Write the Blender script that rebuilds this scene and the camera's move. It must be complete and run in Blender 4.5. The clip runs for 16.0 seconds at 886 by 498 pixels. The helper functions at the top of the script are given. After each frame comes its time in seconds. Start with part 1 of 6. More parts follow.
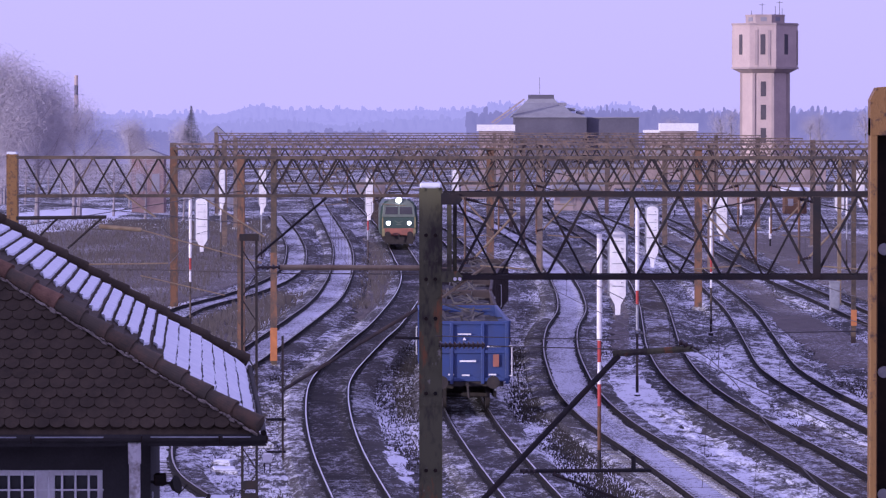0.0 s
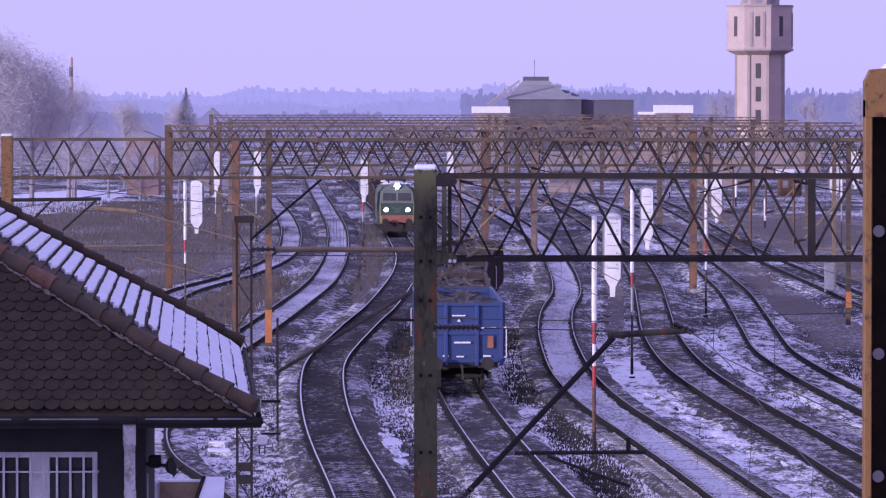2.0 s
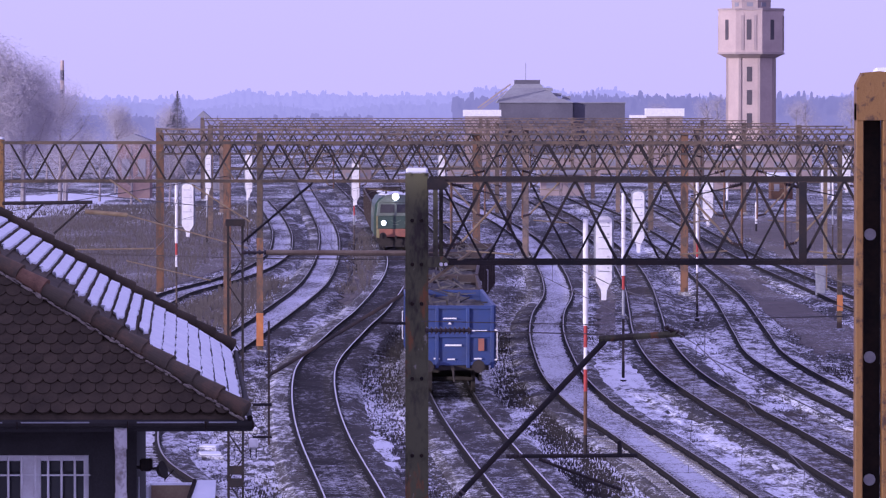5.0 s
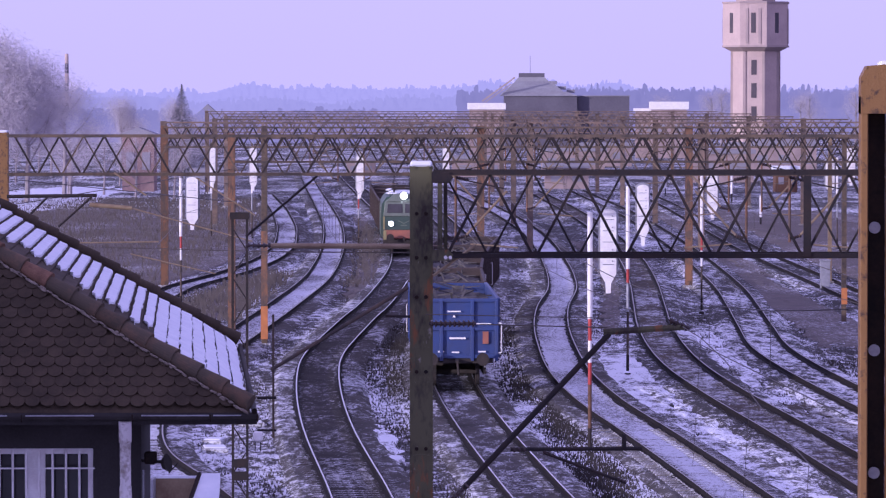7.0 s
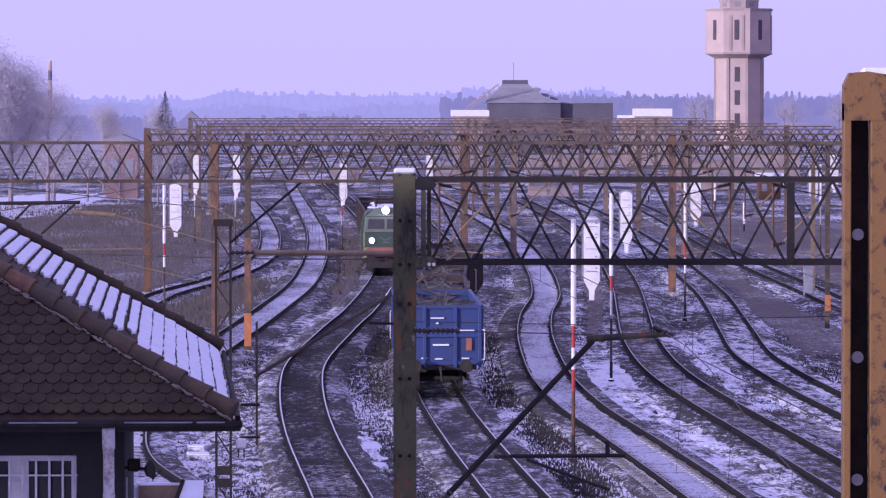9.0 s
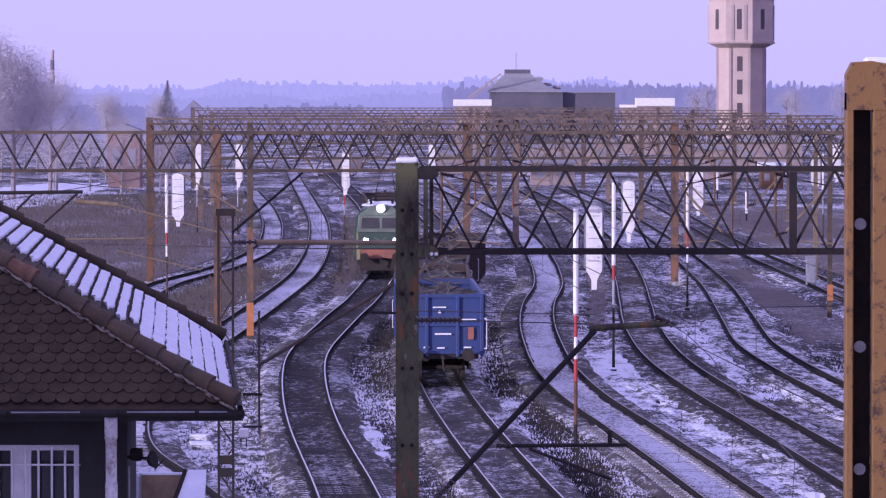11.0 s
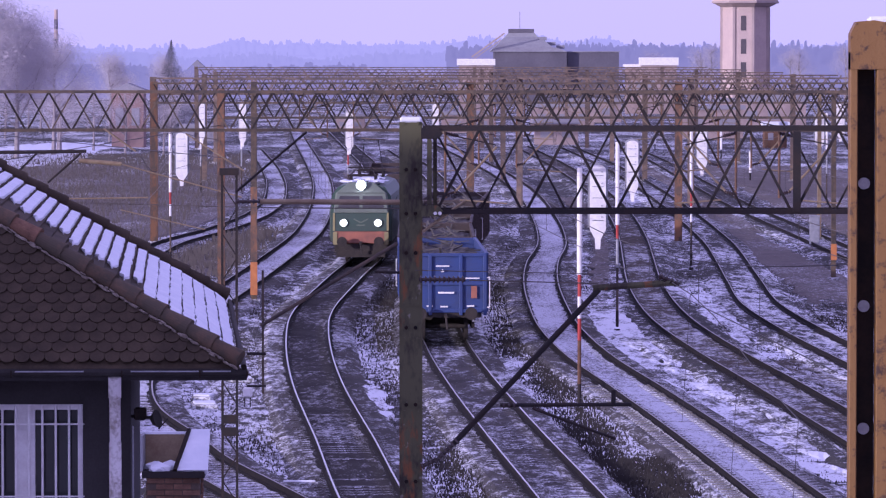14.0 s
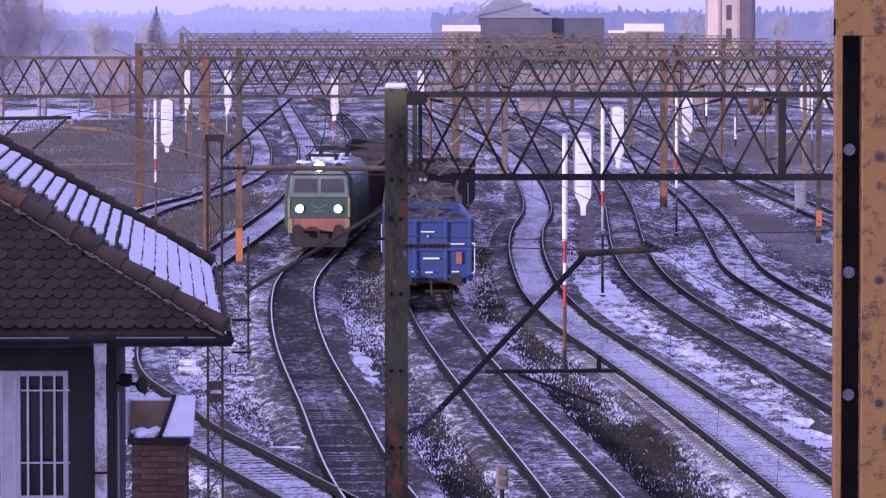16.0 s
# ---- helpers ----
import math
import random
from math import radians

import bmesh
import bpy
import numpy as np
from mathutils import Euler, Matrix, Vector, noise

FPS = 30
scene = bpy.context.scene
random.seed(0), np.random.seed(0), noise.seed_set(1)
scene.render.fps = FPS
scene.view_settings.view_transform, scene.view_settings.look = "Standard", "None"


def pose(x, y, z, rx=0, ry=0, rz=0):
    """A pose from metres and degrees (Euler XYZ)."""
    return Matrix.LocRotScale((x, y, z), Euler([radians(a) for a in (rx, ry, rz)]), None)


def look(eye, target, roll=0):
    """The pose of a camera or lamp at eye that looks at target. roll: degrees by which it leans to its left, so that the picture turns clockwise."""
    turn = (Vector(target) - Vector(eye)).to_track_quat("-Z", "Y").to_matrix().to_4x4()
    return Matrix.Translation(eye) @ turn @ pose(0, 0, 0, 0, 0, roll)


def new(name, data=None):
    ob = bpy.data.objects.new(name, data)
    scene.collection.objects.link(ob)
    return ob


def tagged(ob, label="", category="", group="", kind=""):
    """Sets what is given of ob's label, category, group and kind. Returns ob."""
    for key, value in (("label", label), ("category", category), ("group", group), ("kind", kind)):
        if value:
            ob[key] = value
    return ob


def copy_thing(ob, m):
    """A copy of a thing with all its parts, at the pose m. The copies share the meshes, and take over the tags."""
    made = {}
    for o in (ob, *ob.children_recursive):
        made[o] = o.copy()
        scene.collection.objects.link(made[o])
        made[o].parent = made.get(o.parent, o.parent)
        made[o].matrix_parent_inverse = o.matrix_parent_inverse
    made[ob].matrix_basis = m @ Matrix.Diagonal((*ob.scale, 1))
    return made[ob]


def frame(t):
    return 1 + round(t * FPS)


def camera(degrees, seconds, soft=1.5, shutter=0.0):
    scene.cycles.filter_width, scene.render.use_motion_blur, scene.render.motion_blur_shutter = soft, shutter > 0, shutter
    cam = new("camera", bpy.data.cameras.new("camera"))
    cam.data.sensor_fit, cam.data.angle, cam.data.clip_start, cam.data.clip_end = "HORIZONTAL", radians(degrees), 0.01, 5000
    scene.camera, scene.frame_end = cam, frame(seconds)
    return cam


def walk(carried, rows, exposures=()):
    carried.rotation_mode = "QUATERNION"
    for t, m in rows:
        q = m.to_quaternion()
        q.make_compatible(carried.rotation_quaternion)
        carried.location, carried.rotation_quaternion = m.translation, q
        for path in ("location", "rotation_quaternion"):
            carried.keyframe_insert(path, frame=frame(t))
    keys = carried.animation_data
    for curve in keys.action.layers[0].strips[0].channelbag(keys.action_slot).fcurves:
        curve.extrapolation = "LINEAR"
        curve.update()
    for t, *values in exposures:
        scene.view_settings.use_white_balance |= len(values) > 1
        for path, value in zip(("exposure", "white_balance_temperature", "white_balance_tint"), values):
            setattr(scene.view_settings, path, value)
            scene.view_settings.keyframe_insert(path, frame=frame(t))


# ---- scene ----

# ---- camera: stands on a footbridge, long lens, only turns ----
cam = camera(11.33, 16.0, soft=1.25)
EYE = 9.8
TURNS = [
    (0, -0.004, -1.613), (0.5, -0.059, -1.623), (1, -0.070, -1.656), (1.5, -0.093, -1.602), (2, -0.070, -1.845),
    (2.5, -0.070, -1.734), (3, -0.070, -1.778), (3.5, -0.093, -1.713), (4, -0.149, -1.834), (6.5, -0.191, -1.745),
    (7, -0.125, -1.890), (7.5, -0.247, -1.901), (8, -0.281, -1.900), (8.5, -0.347, -1.867), (9, -0.337, -1.801),
    (9.5, -0.325, -1.890), (12, -0.259, -1.945), (12.5, -0.204, -2.001), (13, -0.203, -2.179), (13.5, -0.336, -2.211),
    (14, -0.259, -2.456), (14.5, -0.303, -2.489), (15, -0.403, -2.477), (15.5, -0.426, -2.745), (16, -0.447, -2.889),
]
walk(cam, [(t, pose(0, 0, EYE, 90 + tilt, 0, turn)) for t, turn, tilt in TURNS],
     exposures=[(0, -0.03, 4980, 30), (4, 0.03, 4980, 30), (13.5, 0.06, 4980, 30), (15, 0.2, 4980, 30), (16, 0.22, 4980, 30)])

# ---- world and sun ----
SUN_UP, SUN_FROM = 8.0, 233.0     # degrees; azimuth of the sun, clockwise from ahead (+y)
world = bpy.data.worlds.new("sky")
scene.world = world
world.use_nodes = True
wn, wl = world.node_tree.nodes, world.node_tree.links
sky = wn.new("ShaderNodeTexSky")
sky.sky_type = "NISHITA"
sky.sun_disc = False
sky.sun_elevation, sky.sun_rotation = radians(SUN_UP), radians(SUN_FROM)
sky.air_density, sky.dust_density, sky.ozone_density = 1.3, 1.5, 5.0
wn["Background"].inputs["Strength"].default_value = 0.10
# winter haze: an even pale violet veil over the clear sky
veil = wn.new("ShaderNodeMix")
veil.data_type = "RGBA"
veil.inputs[0].default_value = 0.60
veil.inputs[7].default_value = (10.6, 8.4, 11.6, 1)
wl.new(sky.outputs["Color"], veil.inputs[6])
wl.new(veil.outputs[2], wn["Background"].inputs["Color"])
sun_data = bpy.data.lights.new("sun", "SUN")
sun_data.energy, sun_data.angle, sun_data.color = 4.0, radians(0.6), (1.0, 0.82, 0.66)
sun = new("sun", sun_data)
a, e = radians(SUN_FROM), radians(SUN_UP)
way = Vector((math.sin(a) * math.cos(e), math.cos(a) * math.cos(e), math.sin(e)))
sun.matrix_world = look(tuple(way * 100), (0, 0, 0))

# ---- materials ----


def mat(name, base, second=None, scale=4.0, rough=0.7, metal=0.0, bump=0.0, fine=40.0, spread=0.5, stretch=(1, 1, 1),
        vary=0.0, glow=0.0, space="Object", bias=0.0):
    """Two colours mixed by noise at a large and a fine scale, with bump."""
    m = bpy.data.materials.new(name)
    m.use_nodes = True
    n, l = m.node_tree.nodes, m.node_tree.links
    b = n["Principled BSDF"]
    b.inputs["Roughness"].default_value, b.inputs["Metallic"].default_value = rough, metal
    if rough >= 0.7 and not metal:
        b.inputs["Specular IOR Level"].default_value = 0.12
    second = second or tuple(c * 0.7 for c in base)
    tc = n.new("ShaderNodeTexCoord")
    mp = n.new("ShaderNodeMapping")
    mp.inputs["Scale"].default_value = stretch
    l.new(tc.outputs[space], mp.inputs["Vector"])
    big, small = n.new("ShaderNodeTexNoise"), n.new("ShaderNodeTexNoise")
    big.inputs["Scale"].default_value, small.inputs["Scale"].default_value = scale, fine
    big.inputs["Detail"].default_value, small.inputs["Detail"].default_value = 6, 4
    for x in (big, small):
        l.new(mp.outputs["Vector"], x.inputs["Vector"])
    add = n.new("ShaderNodeMath")
    add.operation = "MULTIPLY_ADD"
    l.new(small.outputs["Fac"], add.inputs[0])
    add.inputs[1].default_value = 0.45
    l.new(big.outputs["Fac"], add.inputs[2])
    ramp = n.new("ShaderNodeValToRGB")
    lo, hi = 0.72 + bias - 0.22 * spread * 2, 0.72 + bias + 0.22 * spread * 2
    ramp.color_ramp.elements[0].position, ramp.color_ramp.elements[1].position = max(lo, 0), min(hi, 1)
    ramp.color_ramp.elements[0].color = (*base, 1)
    ramp.color_ramp.elements[1].color = (*second, 1)
    l.new(add.outputs[0], ramp.inputs["Fac"])
    out = ramp.outputs["Color"]
    if vary:
        info = n.new("ShaderNodeObjectInfo")
        hsv = n.new("ShaderNodeHueSaturation")
        mul = n.new("ShaderNodeMath")
        mul.operation = "MULTIPLY_ADD"
        l.new(info.outputs["Random"], mul.inputs[0])
        mul.inputs[1].default_value, mul.inputs[2].default_value = vary, 1 - vary / 2
        l.new(mul.outputs[0], hsv.inputs["Value"])
        l.new(out, hsv.inputs["Color"])
        out = hsv.outputs["Color"]
    l.new(out, b.inputs["Base Color"])
    if bump:
        bp = n.new("ShaderNodeBump")
        bp.inputs["Strength"].default_value, bp.inputs["Distance"].default_value = bump, 0.02
        l.new(add.outputs[0], bp.inputs["Height"])
        l.new(bp.outputs["Normal"], b.inputs["Normal"])
    if glow:
        b.inputs["Emission Color"].default_value = (*base, 1)
        b.inputs["Emission Strength"].default_value = glow
    return m


def snowy(name, dirt, dirt2, cover, patch=0.25, fine=2.2, stretch=(1, 1, 1), snow=(0.62, 0.62, 0.65), far=0.0, grit=0.6, soft=0.05):
    """Bare ground or ballast with a broken cover of thin snow: cover is the share that is white, soft the width of its edge."""
    m = mat(name, dirt, dirt2, scale=0.6, rough=0.95, bump=0.6, fine=9.0)
    n, l = m.node_tree.nodes, m.node_tree.links
    b = n["Principled BSDF"]
    old = b.inputs["Base Color"].links[0].from_socket
    tc = n.new("ShaderNodeTexCoord")
    mp = n.new("ShaderNodeMapping")
    mp.inputs["Scale"].default_value = stretch
    l.new(tc.outputs["Object"], mp.inputs["Vector"])

    def weighed(scale, detail, rough, gain, before):
        """Noise about zero, times gain, added to what came before."""
        tex, mid, add = n.new("ShaderNodeTexNoise"), n.new("ShaderNodeMath"), n.new("ShaderNodeMath")
        tex.inputs["Scale"].default_value, tex.inputs["Detail"].default_value, tex.inputs["Roughness"].default_value = scale, detail, rough
        l.new(mp.outputs["Vector"], tex.inputs["Vector"])
        mid.operation, mid.inputs[1].default_value = "SUBTRACT", 0.5
        l.new(tex.outputs["Fac"], mid.inputs[0])
        add.operation, add.inputs[1].default_value = "MULTIPLY_ADD", gain
        l.new(mid.outputs[0], add.inputs[0])
        if before is None:
            add.inputs[2].default_value = 0.5
        else:
            l.new(before, add.inputs[2])
        return add.outputs[0]
    total = weighed(patch, 5, 0.6, 0.7, None)
    total = weighed(fine, 6, 0.75, 0.5 + 0.5 * grit, total)
    total = weighed(fine * 4.5, 4, 0.7, 0.55, total)
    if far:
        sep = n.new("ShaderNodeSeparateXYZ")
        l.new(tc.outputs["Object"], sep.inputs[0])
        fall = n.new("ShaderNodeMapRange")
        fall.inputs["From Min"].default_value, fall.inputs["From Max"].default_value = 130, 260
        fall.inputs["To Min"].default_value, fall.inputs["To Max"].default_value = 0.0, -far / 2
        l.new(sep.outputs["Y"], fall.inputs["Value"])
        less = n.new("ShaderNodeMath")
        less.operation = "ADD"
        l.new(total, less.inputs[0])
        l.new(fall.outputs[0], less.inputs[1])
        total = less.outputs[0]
    ramp = n.new("ShaderNodeValToRGB")
    edge = 0.5 - (cover - 0.5) * 0.3
    ramp.color_ramp.elements[0].position, ramp.color_ramp.elements[1].position = edge - soft, edge + soft * 1.3
    ramp.color_ramp.elements[0].color, ramp.color_ramp.elements[1].color = (0, 0, 0, 1), (1, 1, 1, 1)
    frost = ramp.color_ramp.elements.new(edge)
    frost.color = (0.34, 0.34, 0.34, 1)
    l.new(total, ramp.inputs["Fac"])
    blend = n.new("ShaderNodeMix")
    blend.data_type = "RGBA"
    l.new(ramp.outputs["Color"], blend.inputs[0])
    l.new(old, blend.inputs[6])
    blend.inputs[7].default_value = (*snow, 1)
    l.new(blend.outputs[2], b.inputs["Base Color"])
    return m


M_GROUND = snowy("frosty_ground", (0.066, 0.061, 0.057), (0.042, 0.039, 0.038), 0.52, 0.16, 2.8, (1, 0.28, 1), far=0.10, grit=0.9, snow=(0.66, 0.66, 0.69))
M_BED_DARK = snowy("dark_ballast", (0.05, 0.043, 0.038), (0.026, 0.023, 0.02), 0.12, 0.4, 4.5, (1, 0.28, 1), grit=0.8, snow=(0.46, 0.45, 0.46), soft=0.08)
M_SHOULDER = snowy("snow_flecked_ballast", (0.09, 0.082, 0.074), (0.045, 0.04, 0.036), 0.31, 0.3, 3.4, (1, 0.28, 1), far=0.03, grit=0.8, snow=(0.62, 0.62, 0.65), soft=0.07)
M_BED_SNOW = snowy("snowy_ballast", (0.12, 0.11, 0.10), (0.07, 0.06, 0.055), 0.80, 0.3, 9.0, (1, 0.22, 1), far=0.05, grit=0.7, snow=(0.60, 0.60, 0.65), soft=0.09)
M_BED_PATCHY = snowy("patchy_snow_ballast", (0.09, 0.08, 0.07), (0.05, 0.045, 0.04), 0.6, 0.3, 6.0, (1, 0.2, 1), grit=0.8, snow=(0.58, 0.58, 0.61))
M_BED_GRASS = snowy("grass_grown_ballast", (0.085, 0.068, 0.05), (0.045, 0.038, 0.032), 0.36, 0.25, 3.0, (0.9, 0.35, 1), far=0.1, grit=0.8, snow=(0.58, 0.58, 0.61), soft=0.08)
M_DRIFT = snowy("thin_drifted_snow", (0.10, 0.092, 0.085), (0.055, 0.05, 0.046), 0.74, 0.35, 2.4, (1, 0.34, 1), grit=1.0, snow=(0.74, 0.74, 0.78), soft=0.07)
M_MELT = snowy("shaded_dark_ballast", (0.034, 0.03, 0.028), (0.02, 0.018, 0.017), 0.05, 0.5, 7.0, soft=0.08)
M_TURF = snowy("dead_turf", (0.15, 0.126, 0.112), (0.10, 0.086, 0.08), 0.05, 0.12, 4.0, (1, 0.35, 1), soft=0.09)
M_RAIL = mat("rail_steel", (0.02, 0.016, 0.015), (0.012, 0.01, 0.01), 2, 0.8, 0.0, 0.2)
M_RAIL_TOP = mat("polished_rail_head", (0.70, 0.68, 0.68), (0.5, 0.47, 0.46), 3, 0.3, 0.9)
M_RAIL_DULL = mat("dull_rail_head", (0.36, 0.33, 0.31), (0.2, 0.17, 0.155), 3, 0.4, 0.7)
M_WOOD_SLEEPER = snowy("old_wooden_sleeper", (0.052, 0.042, 0.036), (0.03, 0.025, 0.022), 0.25, 0.8, 6, soft=0.08)
M_CONC_SLEEPER = snowy("concrete_sleeper", (0.2, 0.185, 0.175), (0.14, 0.13, 0.12), 0.4, 0.8, 6)
M_RUST = mat("rusty_painted_steel", (0.205, 0.108, 0.06), (0.10, 0.075, 0.06), 2.2, 0.75, 0.0, 0.3, 14, 0.3, (1, 1, 0.5), vary=0.35)
M_LATTICE = mat("dull_brown_lattice_steel", (0.135, 0.10, 0.07), (0.06, 0.052, 0.048), 1.6, 0.75, 0.0, 0.3, 9, 0.35, vary=0.5)
# paler copy of the lattice steel: haze put into the far gantries' colour
M_FARLATTICE = mat("haze_paled_rusty_lattice", (0.20, 0.145, 0.11), (0.10, 0.082, 0.075), 1.0, 0.8, 0.0, 0.2, 6, 0.35, vary=0.5)
M_OLIVE = mat("weathered_olive_paint", (0.10, 0.096, 0.054), (0.045, 0.038, 0.03), 3.5, 0.7, 0.0, 0.4, 22, 0.22, (1, 1, 0.4), bias=0.04)


def worn(m, tones):
    """Further blotches over a material: colour, scale, threshold and stretch of each."""
    n, l = m.node_tree.nodes, m.node_tree.links
    b = n["Principled BSDF"]
    tc = n.new("ShaderNodeTexCoord")
    for colour, scale, at, stretch in tones:
        mp, tex, ramp, mix = n.new("ShaderNodeMapping"), n.new("ShaderNodeTexNoise"), n.new("ShaderNodeValToRGB"), n.new("ShaderNodeMix")
        mp.inputs["Scale"].default_value = stretch
        tex.inputs["Scale"].default_value, tex.inputs["Detail"].default_value, tex.inputs["Roughness"].default_value = scale, 7, 0.65
        ramp.color_ramp.elements[0].position, ramp.color_ramp.elements[1].position = at, at + 0.07
        ramp.color_ramp.elements[0].color, ramp.color_ramp.elements[1].color = (0, 0, 0, 1), (0.85, 0.85, 0.85, 1)
        mix.data_type = "RGBA"
        l.new(tc.outputs["Object"], mp.inputs["Vector"])
        l.new(mp.outputs["Vector"], tex.inputs["Vector"])
        l.new(tex.outputs["Fac"], ramp.inputs["Fac"])
        l.new(ramp.outputs["Color"], mix.inputs[0])
        l.new(b.inputs["Base Color"].links[0].from_socket, mix.inputs[6])
        mix.inputs[7].default_value = (*colour, 1)
        l.new(mix.outputs[2], b.inputs["Base Color"])


worn(M_OLIVE, (((0.20, 0.085, 0.035), 2.2, 0.55, (1.6, 1, 0.5)), ((0.30, 0.27, 0.23), 5.0, 0.63, (1, 1, 0.7))))
worn(M_RUST, (((0.075, 0.058, 0.05), 3.0, 0.53, (1, 1, 0.3)),))
M_DARKSTEEL = mat("dark_grey_steel", (0.022, 0.021, 0.023), (0.036, 0.027, 0.024), 4, 0.7, 0.0, 0.2, 30)
M_YELLOW = mat("worn_ochre_paint", (0.185, 0.094, 0.023), (0.05, 0.024, 0.013), 13, 0.6, 0.0, 0.3, 60, 0.2, bias=0.12)
M_SIGNAL_ORANGE = mat("bright_orange_paint", (0.50, 0.19, 0.05), (0.36, 0.13, 0.04), 4, 0.6)
M_BLACK = mat("near_black_steel", (0.012, 0.011, 0.011), (0.03, 0.02, 0.015), 6, 0.7)
M_BLACK.node_tree.nodes["Principled BSDF"].inputs["Specular IOR Level"].default_value = 0.1
M_SNOW = mat("old_snow", (0.75, 0.75, 0.79), (0.64, 0.65, 0.71), 3, 0.85, 0, 0.4, 14)
M_WHITE = mat("white_enamel", (0.82, 0.8, 0.78), (0.66, 0.62, 0.6), 4, 0.45, 0, 0.1, 30)
M_RED = mat("signal_red_paint", (0.42, 0.04, 0.03), (0.28, 0.03, 0.025), 5, 0.5)
M_GREY = mat("grey_galvanised_metal", (0.36, 0.36, 0.38), (0.24, 0.24, 0.26), 5, 0.5, 0.4, 0.1)
M_ZINC = mat("pale_zinc_pipe", (0.78, 0.74, 0.72), (0.36, 0.31, 0.27), 3, 0.6, 0.0, 0.2, 20, 0.22, bias=0.08)
M_DWARF = mat("weathered_grey_housing", (0.26, 0.235, 0.24), (0.15, 0.135, 0.14), 6, 0.8, 0, 0.3, 20)
M_DULLZINC = mat("weathered_gutter_metal", (0.05, 0.045, 0.042), (0.03, 0.027, 0.025), 3, 0.8, 0.0, 0.2, 20)
M_TILE = mat("dark_clay_roof_tile", (0.082, 0.062, 0.042), (0.047, 0.037, 0.027), 3, 0.9, 0, 0.3, 25, vary=0.35)
M_HIP = mat("ridge_clay_tile", (0.08, 0.066, 0.048), (0.125, 0.085, 0.056), 3.5, 0.85, 0, 0.4, 22, 0.3, vary=0.5, bias=0.06)
M_WALL = mat("dark_plaster", (0.06, 0.055, 0.055), (0.04, 0.037, 0.036), 1.5, 0.9, 0, 0.3, 30)
M_GLASS = mat("dark_window_glass", (0.02, 0.022, 0.025), (0.03, 0.03, 0.03), 2, 0.08)
# base colour lifted to stand for sky reflected in the panes
M_CABGLASS = mat("sky_tinted_cab_glass", (0.06, 0.056, 0.054), (0.04, 0.037, 0.037), 2, 0.2)
M_BRICK = mat("red_brick", (0.19, 0.11, 0.07), (0.11, 0.064, 0.045), 8, 0.9, 0, 0.3, 50, vary=0.5)
M_MORTAR = mat("lime_mortar", (0.36, 0.31, 0.25), (0.16, 0.13, 0.105), 9, 0.95, 0, 0.6, 30)
M_JOINT = mat("sooty_brick_joint", (0.11, 0.085, 0.068), (0.07, 0.055, 0.045), 8, 0.95)
M_BLUE = mat("faded_blue_wagon_paint", (0.03, 0.056, 0.185), (0.036, 0.05, 0.13), 1.6, 0.55, 0.0, 0.2, 20)
M_LOAD = mat("scrap_load", (0.06, 0.055, 0.052), (0.12, 0.11, 0.105), 1.5, 0.9, 0, 0.8, 9)
M_UNDER = mat("black_running_gear", (0.03, 0.027, 0.026), (0.055, 0.045, 0.04), 4, 0.75)
M_GREEN = mat("dull_green_loco_paint", (0.042, 0.08, 0.058), (0.05, 0.068, 0.054), 1.4, 0.5, 0, 0.1, 12)
M_PALEGREEN = mat("pale_grey_green_paint", (0.15, 0.18, 0.13), (0.11, 0.125, 0.095), 1.4, 0.5, 0, 0.1, 12)
M_ORANGE = mat("orange_red_bumper_paint", (0.36, 0.13, 0.075), (0.2, 0.085, 0.06), 2, 0.5)
M_CORNER = mat("faded_yellow_corner_paint", (0.30, 0.26, 0.11), (0.2, 0.17, 0.08), 2, 0.6)
M_LAMP = mat("burning_headlight", (1.0, 0.95, 0.9), (1.0, 0.95, 0.9), 2, 0.3, glow=14)
M_BROWNWAG = mat("brown_wagon_paint", (0.085, 0.064, 0.058), (0.055, 0.044, 0.042), 1.5, 0.7)
M_WIRE = mat("weathered_copper_wire", (0.12, 0.10, 0.08), (0.08, 0.07, 0.06), 4, 0.6, 0.5)
M_PIPE = mat("cantilever_pipe", (0.28, 0.22, 0.13), (0.18, 0.12, 0.07), 4, 0.6, 0.3)
M_INSUL = mat("brown_porcelain", (0.05, 0.03, 0.025), (0.03, 0.02, 0.02), 4, 0.25)
M_TOWER = mat("pinkish_tower_render", (0.52, 0.41, 0.36), (0.42, 0.33, 0.3), 0.25, 0.9, 0, 0.2, 3)
M_TOWER_TRIM = mat("grey_tower_trim", (0.40, 0.32, 0.29), (0.32, 0.26, 0.25), 0.5, 0.9)
# far grey made lighter to stand for distance haze
M_FAR_DARK = mat("haze_lifted_grey", (0.27, 0.26, 0.29), (0.21, 0.2, 0.23), 0.1, 0.9)
M_FAR_PANE = mat("far_dark_window", (0.11, 0.095, 0.105), (0.08, 0.07, 0.08), 0.5, 0.9)
M_FAR_ROOF = mat("pale_green_grey_sheet_roof", (0.30, 0.30, 0.30), (0.22, 0.21, 0.225), 0.3, 0.9, 0, 0, 2)
# slight blue in this cladding colour stands for haze
M_FAR_WALL = mat("dark_hall_cladding", (0.14, 0.13, 0.155), (0.105, 0.098, 0.12), 0.2, 0.9, 0, 0, 2)
# brick tone muted in its colour as haze would do
M_OLDBRICK = mat("sunlit_old_brick", (0.27, 0.18, 0.165), (0.21, 0.15, 0.145), 0.5, 0.9, 0, 0, 4)
